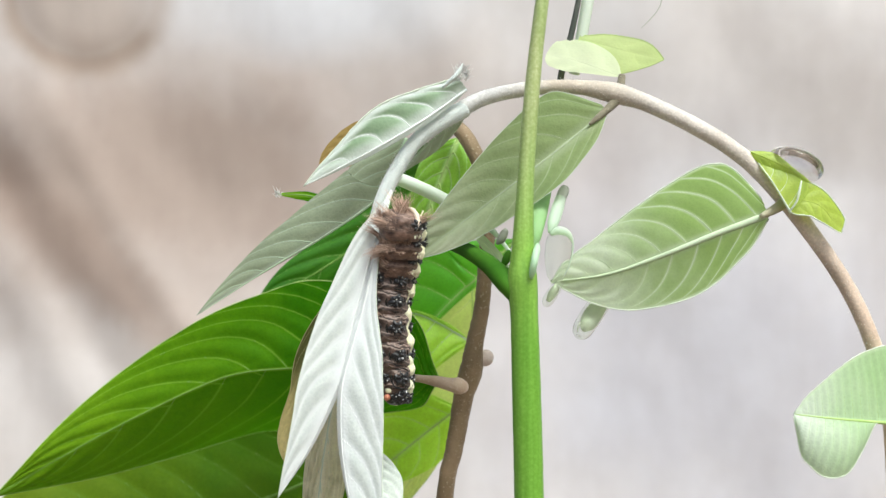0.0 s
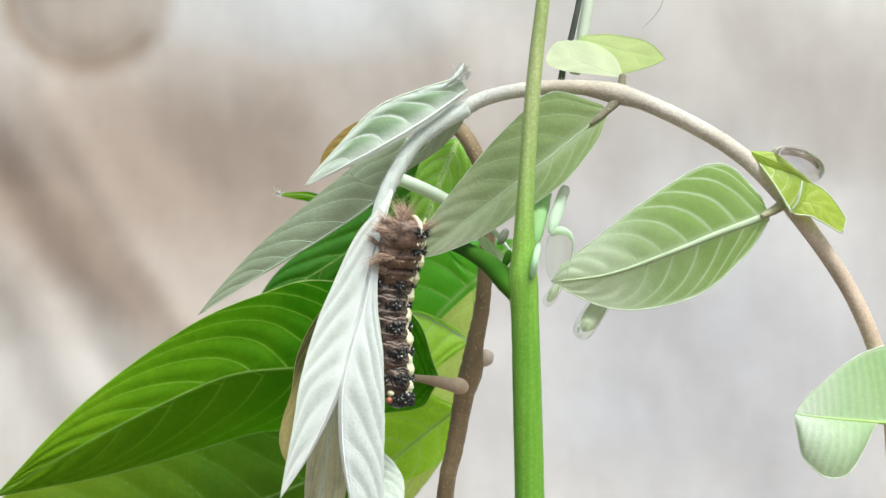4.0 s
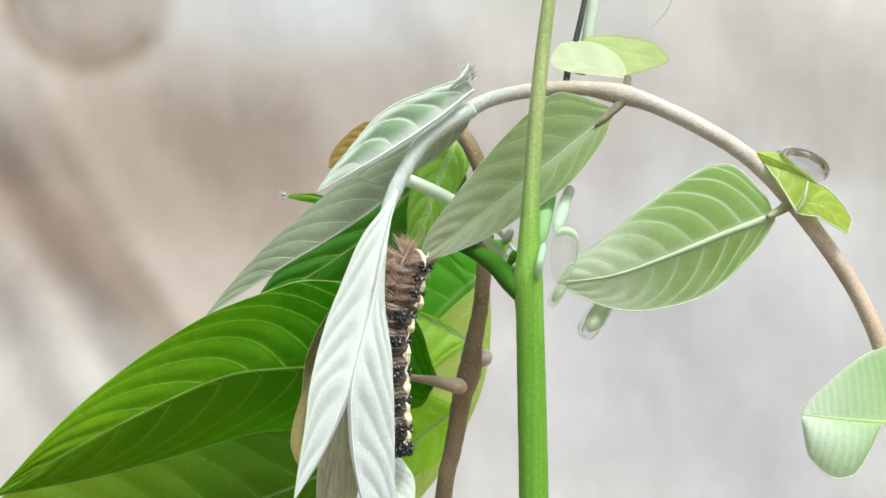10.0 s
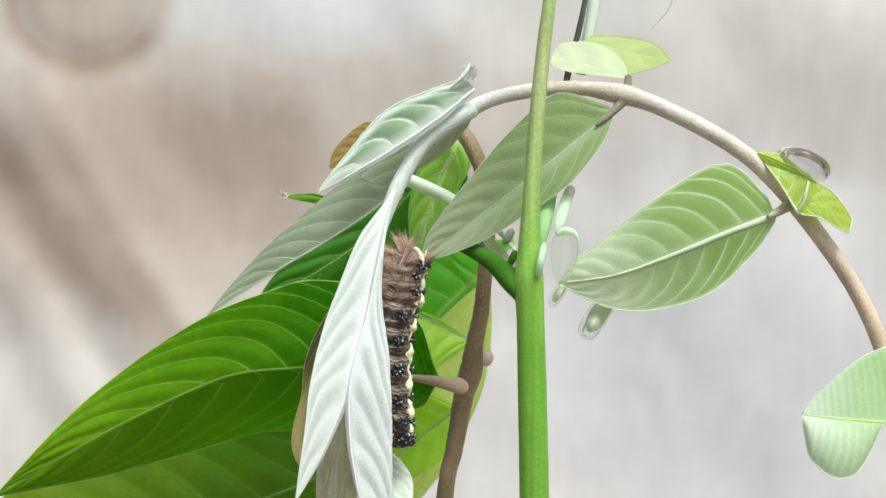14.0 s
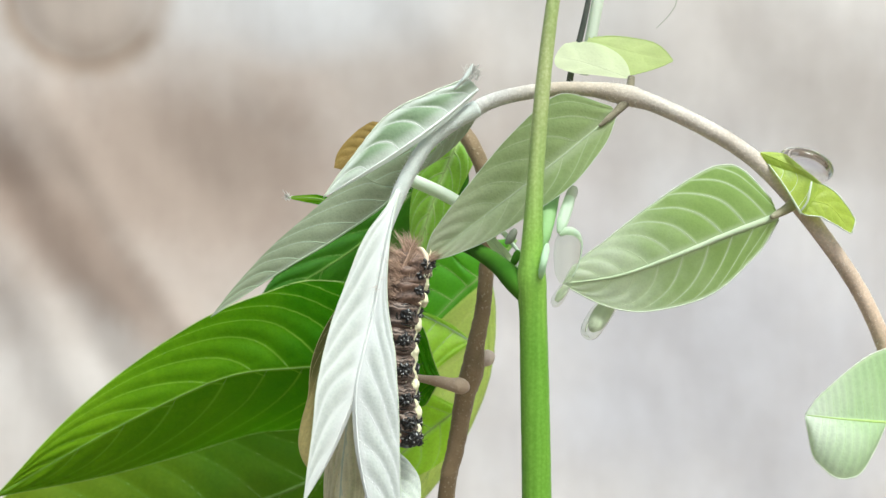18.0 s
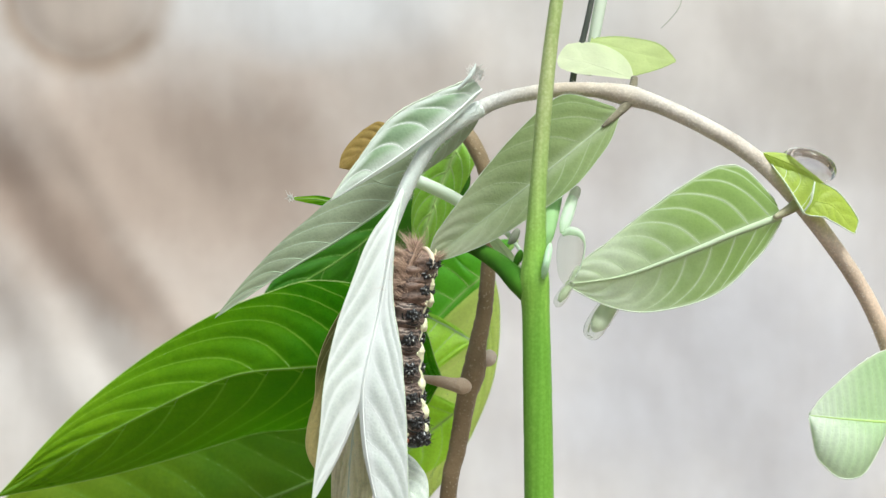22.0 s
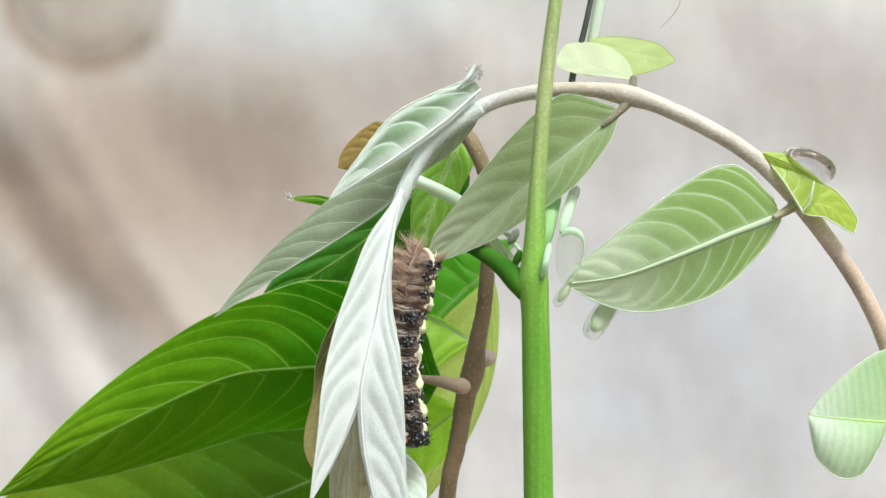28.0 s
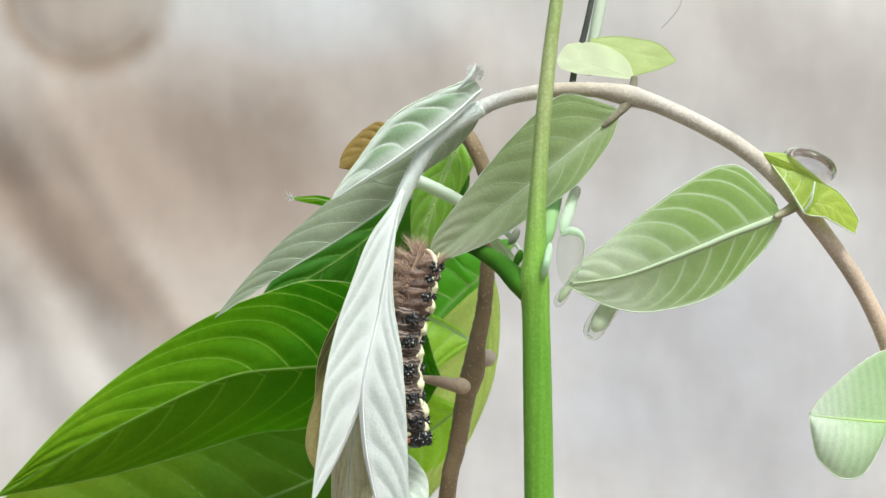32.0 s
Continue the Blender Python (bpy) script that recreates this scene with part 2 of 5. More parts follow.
M_CREAMLEAF = leaf_skin("cream_green_leaf", (0.59, 0.645, 0.43), (0.66, 0.71, 0.51), (0.72, 0.82, 0.45), 0.4, 0.55, 0.25, 0.2, strength=0.1, mottle=0.2)
M_MINT = leaf_skin("mint_green_leaf", (0.36, 0.56, 0.26), (0.50, 0.66, 0.40), (0.46, 0.68, 0.30), 0.38, 0.7, 0.2, 0.35, mottle=0.4, strength=0.1, tip=(0.80, 0.86, 0.78), tip_from=0.25, rim=9, rim_strength=0.6)
M_BIG = leaf_skin("dark_green_leaf", (0.020, 0.108, 0.001), (0.054, 0.185, 0.0026), (0.12, 0.46, 0.003), 0.27, 0.5, 0.05, vein=(0.24, 0.42, 0.042), strength=0.92, band=0.06, rib_band=5, tip=(0.15, 0.255, 0.008), tip_from=0.25)
M_BACK = leaf_skin("fresh_green_leaf", (0.055, 0.25, 0.026), (0.13, 0.38, 0.045), (0.22, 0.70, 0.03), 0.5, 0.45, 0.35, vein=(0.4, 0.58, 0.2), strength=0.5)
M_LIME = leaf_skin("yellow_green_leaf", (0.46, 0.62, 0.14), (0.60, 0.72, 0.24), (0.64, 0.82, 0.18), 0.5, 0.5, 0.3, strength=0.4)
M_OLIVE = leaf_skin("olive_leaf", (0.034, 0.112, 0.003), (0.075, 0.165, 0.006), (0.12, 0.28, 0.006), 0.28, 0.5, 0.15, strength=0.3, tip=(0.145, 0.21, 0.011), tip_from=0.15)
M_FRESH = leaf_skin("bright_fresh_leaf", (0.38, 0.68, 0.05), (0.52, 0.80, 0.11), (0.54, 0.88, 0.05), 0.5, 0.45, 0.35, vein=(0.62, 0.78, 0.36), strength=0.5)
M_DEEP = leaf_skin("deep_green_leaf", (0.025, 0.115, 0.006), (0.06, 0.185, 0.012), (0.10, 0.36, 0.01), 0.15, 0.4, 0.35, strength=0.5)
M_YELLOW = leaf_skin("yellowed_leaf", (0.29, 0.20, 0.065), (0.39, 0.275, 0.10), (0.5, 0.34, 0.08), 0.35, 0.6, 0.2, strength=0.3)
M_STRAW = leaf_skin("straw_coloured_leaf", (0.36, 0.32, 0.15), (0.48, 0.42, 0.22), (0.5, 0.44, 0.18), 0.35, 0.6, 0.2, strength=0.2)
M_WILT = leaf_skin("wilting_leaf", (0.05, 0.055, 0.018), (0.10, 0.10, 0.035), (0.16, 0.15, 0.04), 0.25, 0.6, 0.2, strength=0.3, tip=(0.58, 0.49, 0.22), tip_from=0.42, tip_to=0.68)
M_GREY = leaf_skin("felted_grey_leaf", (0.21, 0.32, 0.19), (0.30, 0.41, 0.27), (0.46, 0.56, 0.38), 0.28, 0.8, 0.12, 0.35, vein=(0.76, 0.82, 0.765), strength=0.92, band=0.13, rib_band=26, mottle=0.4, rim=18, rim_strength=1.0)
M_WHITE = leaf_skin("white_felted_leaf", (0.645, 0.69, 0.685), (0.735, 0.77, 0.765), (0.62, 0.68, 0.58), 0.2, 0.85, 0.1, 0.25, vein=(0.89, 0.91, 0.91), strength=0.9, band=0.22, rib_band=22, mottle=0.5, rim=7, grain=0.2)
M_DUN = leaf_skin("dun_leaf_underside", (0.46, 0.42, 0.29), (0.76, 0.71, 0.55), (0.72, 0.67, 0.48), 0.45, 0.7, 0.15, 0.2, vein=(0.72, 0.70, 0.55), strength=0.7, band=0.2)
M_UNDER = leaf_skin("grey_green_underside", (0.185, 0.26, 0.10), (0.28, 0.345, 0.16), (0.30, 0.43, 0.14), 0.36, 0.7, 0.2, 0.3, vein=(0.42, 0.48, 0.31), strength=0.65, tip=(0.43, 0.45, 0.34), tip_from=0.2, band=0.08, rib_band=19, mottle=0.4)
M_PALE = leaf_skin("pale_green_underside", (0.22, 0.35, 0.085), (0.33, 0.465, 0.17), (0.38, 0.56, 0.17), 0.42, 0.7, 0.2, 0.3, vein=(0.74, 0.82, 0.62), strength=0.72, tip=(0.80, 0.855, 0.74), tip_from=0.3, tip_to=0.9, band=0.13, rib_band=15, mottle=0.4, rim=7, grain=0.15)
M_YOUNG = leaf_skin("young_yellow_green_leaf", (0.45, 0.56, 0.20), (0.55, 0.64, 0.29), (0.62, 0.78, 0.32), 0.45, 0.55, 0.25, 0.2, strength=0.1, mottle=0.25)
M_BRIGHT = leaf_skin("bright_green_leaf", (0.36, 0.50, 0.05), (0.50, 0.62, 0.11), (0.44, 0.6, 0.04), 0.4, 0.4, 0.4, strength=0.3, mottle=0.5)
M_LIMEY = leaf_skin("lime_leaf", (0.24, 0.50, 0.05), (0.40, 0.63, 0.12), (0.42, 0.74, 0.08), 0.5, 0.5, 0.3, vein=(0.72, 0.84, 0.48), strength=0.8)
M_FELT = leaf_skin("grey_felted_underside", (0.24, 0.285, 0.195), (0.33, 0.375, 0.265), (0.42, 0.48, 0.3), 0.28, 0.8, 0.12, 0.35, vein=(0.5, 0.54, 0.46), strength=0.6, mottle=0.4)
V_GREEN = plain("green_vein", (0.16, 0.30, 0.05), (0.24, 0.40, 0.09), 600, 0.5, 0.3)
V_PALE = plain("pale_vein", (0.55, 0.66, 0.46), (0.70, 0.78, 0.60), 600, 0.6, 0.3)
V_SOFT = plain("felted_vein", (0.34, 0.41, 0.25), (0.42, 0.49, 0.32), 600, 0.75, 0.15)
V_CREAM = plain("cream_vein", (0.58, 0.70, 0.44), (0.75, 0.84, 0.63), 160, 0.7, 0.2, 0.25, (0.6, 0.75, 0.45))
M_HAZE = leaf_skin("pale_downy_leaf", (0.66, 0.71, 0.69), (0.74, 0.78, 0.765), (0.6, 0.68, 0.52), 0.3, 0.8, 0.12, 0.3, vein=(0.76, 0.8, 0.76), strength=0.5)
V_WHITE = plain("white_vein", (0.78, 0.82, 0.78), (0.88, 0.9, 0.86), 600, 0.7, 0.2)
V_GREY = plain("grey_vein", (0.42, 0.48, 0.38), (0.54, 0.58, 0.48), 600, 0.7, 0.2)
M_EDGE = plain("pale_leaf_margin", (0.74, 0.82, 0.66), (0.86, 0.9, 0.8), 800, 0.7, 0.2, 0.3, (0.8, 0.88, 0.7))
def vine_skin():
    """Downy bark: olive brown towards the shoot tip, bleached on the crown of the arch, tan on the older wood."""
    m, nt, pr, out = nodes_of("downy_vine")
    nz, rp = noise_ramp(nt, 190, [(0.3, (0.82, 0.8, 0.78)), (0.7, (1.1, 1.1, 1.1))], 5)
    tc = nt.nodes.new("ShaderNodeNewGeometry")
    sp = nt.nodes.new("ShaderNodeSeparateXYZ")
    mr = nt.nodes.new("ShaderNodeMapRange")
    mr.inputs["From Min"].default_value, mr.inputs["From Max"].default_value = spot(880, 0).x, spot(1600, 0).x
    gr = nt.nodes.new("ShaderNodeValToRGB")
    el = gr.color_ramp.elements
    el[0].position, el[0].color = 0.14, (0.56, 0.485, 0.385, 1)
    el[1].position, el[1].color = 0.95, (0.66, 0.50, 0.37, 1)
    e = el.new(0.0)
    e.color = (0.72, 0.71, 0.68, 1)
    e = el.new(0.28)
    e.color = (0.61, 0.54, 0.45, 1)
    e = el.new(0.38)
    e.color = (0.70, 0.645, 0.58, 1)
    e = el.new(0.62)
    e.color = (0.72, 0.645, 0.565, 1)
    nt.links.new(tc.outputs["Position"], sp.inputs[0])
    nt.links.new(sp.outputs["X"], mr.inputs["Value"])
    nt.links.new(mr.outputs[0], gr.inputs[0])
    fine, frp = noise_ramp(nt, 2300, [(0.45, (0.94, 0.94, 0.94)), (0.7, (1.15, 1.15, 1.15))], 2)
    col = blend(nt, 1.0, blend(nt, 1.0, gr.outputs[0], rp.outputs[0]), frp.outputs[0])
    nt.links.new(col, pr.inputs["Base Color"])
    pr.inputs["Roughness"].default_value = 0.85
    pr.inputs["Sheen Weight"].default_value = 0.8
    pr.inputs["Sheen Roughness"].default_value = 0.35
    nt.links.new(bump(nt, fine.outputs["Fac"], 0.3, 0.0003), pr.inputs["Normal"])
    return m


M_VINE = vine_skin()
M_PETIOLE = bark("olive_leaf_stalk", (0.34, 0.31, 0.19), (0.46, 0.43, 0.29), (0.6, 0.57, 0.45), 500, 0.75, 0.3)
M_OLDSTALK = bark("dark_olive_leaf_stalk", (0.16, 0.14, 0.085), (0.27, 0.24, 0.16), (0.4, 0.36, 0.28), 500, 0.75, 0.2)
M_SHOOT = bark("downy_grey_shoot", (0.61, 0.67, 0.625), (0.79, 0.83, 0.79), (0.86, 0.88, 0.85), 800, 0.85, 0.4, 0.0003)
M_WOOD = bark("brown_woody_stem", (0.165, 0.112, 0.055), (0.31, 0.22, 0.125), (0.40, 0.32, 0.22), 400, 0.7, 0.15)
M_KNOB = bark("pale_leaf_scar", (0.44, 0.32, 0.215), (0.58, 0.45, 0.33), (0.6, 0.5, 0.4), 400, 0.7, 0.2)
def stem_material():
    """Smooth stem skin that pales from deep green below to yellow-green above."""
    m, nt, pr, out = nodes_of("green_stem")
    nz, rp = noise_ramp(nt, 420, [(0.3, (0.72, 0.80, 0.6)), (0.7, (1.22, 1.14, 1.25))], 5, 0.6, "Object", (1, 1, 0.06))
    tc = nt.nodes.new("ShaderNodeTexCoord")
    sp = nt.nodes.new("ShaderNodeSeparateXYZ")
    mr = nt.nodes.new("ShaderNodeMapRange")
    mr.inputs["From Min"].default_value, mr.inputs["From Max"].default_value = MID - 0.008, MID + 0.026
    gr = nt.nodes.new("ShaderNodeValToRGB")
    gr.color_ramp.elements[0].color = (0.20, 0.44, 0.045, 1)
    gr.color_ramp.elements[1].color = (0.56, 0.64, 0.29, 1)
    e = gr.color_ramp.elements.new(0.4)
    e.color = (0.30, 0.54, 0.08, 1)
    nt.links.new(tc.outputs["Object"], sp.inputs[0])
    nt.links.new(sp.outputs["Z"], mr.inputs["Value"])
    nt.links.new(mr.outputs[0], gr.inputs[0])
    _, spk = noise_ramp(nt, 2400, [(0.4, (0.90, 0.92, 0.86)), (0.68, (1.14, 1.1, 1.3))], 2)
    _, cord = noise_ramp(nt, 1500, [(0.35, (0.86, 0.90, 0.8)), (0.65, (1.1, 1.07, 1.12))], 2, 0.5, "Object", (1, 1, 0.02))
    col = blend(nt, 1.0, blend(nt, 1.0, blend(nt, 1.0, gr.outputs[0], rp.outputs[0]), spk.outputs[0]), cord.outputs[0])
    nt.links.new(col, pr.inputs["Base Color"])
    pr.inputs["Roughness"].default_value = 0.4
    nt.links.new(bump(nt, nz.outputs["Fac"], 0.2, 0.0003), pr.inputs["Normal"])
    tr = nt.nodes.new("ShaderNodeBsdfTranslucent")
    nt.links.new(col, tr.inputs[0])
    mx = nt.nodes.new("ShaderNodeMixShader")
    mx.inputs[0].default_value = 0.15
    nt.links.new(pr.outputs[0], mx.inputs[1])
    nt.links.new(tr.outputs[0], mx.inputs[2])
    nt.links.new(mx.outputs[0], out.inputs["Surface"])
    return m


M_SCAR = bark("bleached_leaf_scar", (0.62, 0.50, 0.43), (0.78, 0.68, 0.61), (0.8, 0.73, 0.68), 400, 0.7, 0.3)
M_GREEN = stem_material()
M_BRANCH = plain("dark_green_branch", (0.045, 0.15, 0.010), (0.09, 0.24, 0.02), 160, 0.65, 0.12, 0.12, (0.2, 0.45, 0.05))
M_STALK = plain("pale_stalk", (0.80, 0.87, 0.76), (0.88, 0.93, 0.84), 300, 0.5, 0.4, 0.3, (0.7, 0.85, 0.55))
V_LEAFLINE = plain("grey_green_rib", (0.40, 0.52, 0.34), (0.5, 0.62, 0.42), 600, 0.6, 0.3)
V_LIME = plain("lime_vein", (0.36, 0.54, 0.14), (0.48, 0.64, 0.22), 600, 0.5, 0.3)
M_BUD = plain("green_bud", (0.36, 0.60, 0.22), (0.58, 0.76, 0.46), 260, 0.5, 0.3, 0.5, (0.5, 0.8, 0.35))
M_BUDMINT = plain("mint_bud_scale", (0.60, 0.82, 0.58), (0.74, 0.90, 0.72), 300, 0.5, 0.3, 0.4, (0.7, 0.9, 0.6))
M_BUDTIP = plain("grey_bud_tip", (0.66, 0.68, 0.60), (0.76, 0.78, 0.70), 300, 0.6, 0.2, 0.5, (0.8, 0.84, 0.74))
M_SLIVER = leaf_skin("pale_leaflet", (0.42, 0.56, 0.30), (0.55, 0.66, 0.44), (0.5, 0.68, 0.32), 0.45, 0.5, 0.3, strength=0.3, mottle=0.3)
M_GLASSY = plain("translucent_bud", (0.60, 0.67, 0.49), (0.72, 0.78, 0.62), 300, 0.4, 0.4, 0.55, (0.86, 0.92, 0.76))
M_CLEAR, nt_c, pr_c, out_c = nodes_of("clear_bud_skin")
pr_c.inputs["Base Color"].default_value = (0.93, 0.96, 0.89, 1)
pr_c.inputs["Transmission Weight"].default_value, pr_c.inputs["Roughness"].default_value, pr_c.inputs["IOR"].default_value = 0.94, 0.2, 1.035
M_BUDPALE = plain("pale_bud_scale", (0.72, 0.83, 0.70), (0.84, 0.9, 0.8), 300, 0.6, 0.3, 0.55, (0.8, 0.92, 0.74))
M_THREAD = plain("grey_green_thread", (0.22, 0.24, 0.18), (0.30, 0.32, 0.24), 300, 0.6, 0.3)
M_WISP = plain("pale_wisp", (0.42, 0.42, 0.36), (0.52, 0.52, 0.45), 300, 0.6, 0.3)
M_HAIR = plain("white_hair", (0.72, 0.72, 0.68), (0.85, 0.85, 0.82), 800, 0.6, 0.3, 0.3, (0.8, 0.8, 0.76))
def caterpillar_skin(name, dark, light, line, ring=0.9, crease=1.0):
    """Velvety skin: brown marbling, a dark belt at the warts, wavy pale creases that part round them."""
    m, nt, pr, out = nodes_of(name)
    nz, rp = noise_ramp(nt, 520, [(0.34, dark), (0.52, tuple(0.55 * x + 0.45 * y for x, y in zip(light, dark))), (0.68, light)], 5, 0.7, "Object", (1.0, 1.0, 1.5))
    wob, _ = noise_ramp(nt, 330, [(0, (0, 0, 0)), (1, (1, 1, 1))], 3, 0.6)
    tc = nt.nodes.new("ShaderNodeTexCoord")
    sp = nt.nodes.new("ShaderNodeSeparateXYZ")
    nt.links.new(tc.outputs["Object"], sp.inputs[0])
    z = calc(nt, "ADD", calc(nt, "DIVIDE", sp.outputs["Z"], U), calc(nt, "MULTIPLY", calc(nt, "SUBTRACT", wob.outputs["Fac"], 0.5), 34.0))
    col = mixed(nt, ranged(nt, calc(nt, "ABSOLUTE", z), 3.0, 11.0, ring, 0.0), rp.outputs[0], (0.014, 0.009, 0.007))
    for at, wide, c, force in ((16.0, 2.4, (0.014, 0.009, 0.008), 0.8), (-17.0, 2.2, (0.014, 0.01, 0.009), 0.7), (13.0, 2.0, line, 0.75), (20.0, 1.8, line, 0.5), (-13.5, 1.8, line, 0.5)):
        near = ranged(nt, calc(nt, "ABSOLUTE", calc(nt, "SUBTRACT", z, at)), 0.3, wide, force * crease, 0.0)
        col = mixed(nt, near, col, c)
    nt.links.new(col, pr.inputs["Base Color"])
    pr.inputs["Roughness"].default_value = 0.45
    pr.inputs["Sheen Weight"].default_value = 0.15
    nt.links.new(bump(nt, nz.outputs["Fac"], 0.7, 0.0006), pr.inputs["Normal"])
    return m


def fur_material():
    m, nt, pr, out = nodes_of("brown_fur")
    geo = nt.nodes.new("ShaderNodeNewGeometry")
    rp = nt.nodes.new("ShaderNodeValToRGB")
    rp.color_ramp.elements[0].color = (0.15, 0.07, 0.04, 1)
    rp.color_ramp.elements[1].color = (0.88, 0.65, 0.49, 1)
    nt.links.new(geo.outputs["Random Per Island"], rp.inputs[0])
    nt.links.new(rp.outputs[0], pr.inputs["Base Color"])
    pr.inputs["Roughness"].default_value = 0.55
    return m


M_CAT = caterpillar_skin("velvety_brown_skin", (0.026, 0.014, 0.010), (0.20, 0.128, 0.10), (0.46, 0.36, 0.30), 0.45)
M_CATTAIL = caterpillar_skin("tan_tail_skin", (0.028, 0.013, 0.008), (0.28, 0.165, 0.115), (0.5, 0.36, 0.28), 0.25, 0.35)
M_HEAD = plain("black_head", (0.008, 0.008, 0.008), (0.02, 0.018, 0.016), 900, 0.25, 0.6)
M_BLACK = plain("black_wart", (0.005, 0.005, 0.006), (0.016, 0.015, 0.016), 900, 0.28, 0.7)
M_CREAM = plain("cream_spot", (0.80, 0.76, 0.46), (0.90, 0.87, 0.66), 900, 0.55, 0.3)
M_TAILCREAM = plain("flesh_cream", (0.70, 0.53, 0.39), (0.86, 0.74, 0.58), 900, 0.5, 0.3)
M_GLINT = plain("pale_glint", (0.42, 0.41, 0.38), (0.72, 0.7, 0.65), 900, 0.4, 0.4)
M_RED = plain("red_spot", (0.45, 0.14, 0.08), (0.62, 0.26, 0.16), 900, 0.4, 0.4)
M_FUR = fur_material()
M_STALKSHADE = plain("stalk_shade", (0.05, 0.06, 0.05), (0.10, 0.11, 0.09), 300, 0.6, 0.3)


def cloth_material():
    """Washed-out beige cotton with brown fold shade in its colour and faint blotches."""
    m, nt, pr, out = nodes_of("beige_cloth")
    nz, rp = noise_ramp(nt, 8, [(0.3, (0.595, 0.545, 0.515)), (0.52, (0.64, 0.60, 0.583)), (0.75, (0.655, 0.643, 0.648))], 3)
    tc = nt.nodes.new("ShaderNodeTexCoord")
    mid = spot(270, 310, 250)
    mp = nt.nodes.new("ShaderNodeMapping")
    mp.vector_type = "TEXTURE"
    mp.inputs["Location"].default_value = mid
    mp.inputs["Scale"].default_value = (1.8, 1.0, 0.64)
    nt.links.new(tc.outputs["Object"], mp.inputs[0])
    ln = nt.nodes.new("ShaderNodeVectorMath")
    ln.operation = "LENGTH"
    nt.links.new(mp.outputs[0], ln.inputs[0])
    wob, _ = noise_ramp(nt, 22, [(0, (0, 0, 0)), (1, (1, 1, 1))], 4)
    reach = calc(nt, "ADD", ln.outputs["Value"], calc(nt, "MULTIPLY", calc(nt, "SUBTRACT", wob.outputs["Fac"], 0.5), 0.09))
    # broad brown fold shade, painted into the cloth colour left of the middle
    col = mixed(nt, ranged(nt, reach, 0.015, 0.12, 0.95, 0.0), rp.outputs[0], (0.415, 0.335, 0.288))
    # brown fold shade painted round the rim of the gathered pouch, tan inside it
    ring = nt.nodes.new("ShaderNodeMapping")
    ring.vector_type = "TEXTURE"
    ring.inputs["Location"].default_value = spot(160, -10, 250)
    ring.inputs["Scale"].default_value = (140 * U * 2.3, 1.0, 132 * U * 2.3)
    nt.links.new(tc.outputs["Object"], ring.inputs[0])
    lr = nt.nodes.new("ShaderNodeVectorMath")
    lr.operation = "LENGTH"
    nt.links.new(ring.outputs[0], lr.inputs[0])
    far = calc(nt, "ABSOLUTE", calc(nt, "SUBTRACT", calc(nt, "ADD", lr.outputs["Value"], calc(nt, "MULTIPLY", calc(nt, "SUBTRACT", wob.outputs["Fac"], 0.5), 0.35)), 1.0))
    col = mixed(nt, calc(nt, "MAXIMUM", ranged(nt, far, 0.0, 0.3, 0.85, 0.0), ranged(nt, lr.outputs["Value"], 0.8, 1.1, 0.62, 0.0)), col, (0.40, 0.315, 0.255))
    # a paler, slightly cool patch high on the cloth
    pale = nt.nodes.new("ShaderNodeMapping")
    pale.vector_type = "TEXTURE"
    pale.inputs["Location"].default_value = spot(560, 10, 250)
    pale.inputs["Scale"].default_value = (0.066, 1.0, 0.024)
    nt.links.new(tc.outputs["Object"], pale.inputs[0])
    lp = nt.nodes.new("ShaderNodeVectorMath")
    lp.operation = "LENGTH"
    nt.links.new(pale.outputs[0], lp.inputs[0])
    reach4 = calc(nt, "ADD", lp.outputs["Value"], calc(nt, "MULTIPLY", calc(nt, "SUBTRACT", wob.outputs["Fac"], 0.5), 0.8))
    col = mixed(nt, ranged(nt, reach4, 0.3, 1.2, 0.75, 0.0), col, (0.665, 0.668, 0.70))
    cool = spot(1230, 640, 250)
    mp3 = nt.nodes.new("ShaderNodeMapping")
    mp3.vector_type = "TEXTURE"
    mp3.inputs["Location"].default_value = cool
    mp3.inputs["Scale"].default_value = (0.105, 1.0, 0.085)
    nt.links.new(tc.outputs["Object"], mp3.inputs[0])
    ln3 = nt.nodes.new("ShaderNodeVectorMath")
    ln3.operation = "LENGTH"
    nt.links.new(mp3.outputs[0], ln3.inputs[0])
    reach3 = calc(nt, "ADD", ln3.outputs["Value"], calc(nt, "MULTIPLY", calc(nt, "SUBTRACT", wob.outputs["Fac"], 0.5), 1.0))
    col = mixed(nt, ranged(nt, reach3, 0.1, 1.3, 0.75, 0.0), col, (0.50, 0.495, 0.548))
    # shadow of the diagonal left fold, painted as a soft brown streak
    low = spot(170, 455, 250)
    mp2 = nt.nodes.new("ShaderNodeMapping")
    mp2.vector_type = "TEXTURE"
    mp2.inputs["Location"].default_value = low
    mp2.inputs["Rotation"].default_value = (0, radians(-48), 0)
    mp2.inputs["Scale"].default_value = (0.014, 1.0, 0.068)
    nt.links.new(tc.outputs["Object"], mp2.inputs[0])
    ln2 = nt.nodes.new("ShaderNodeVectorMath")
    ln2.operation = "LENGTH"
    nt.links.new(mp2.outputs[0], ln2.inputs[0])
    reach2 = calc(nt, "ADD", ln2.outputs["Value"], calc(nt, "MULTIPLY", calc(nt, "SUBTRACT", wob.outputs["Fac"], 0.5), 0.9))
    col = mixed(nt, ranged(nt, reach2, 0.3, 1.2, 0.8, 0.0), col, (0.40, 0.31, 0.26))
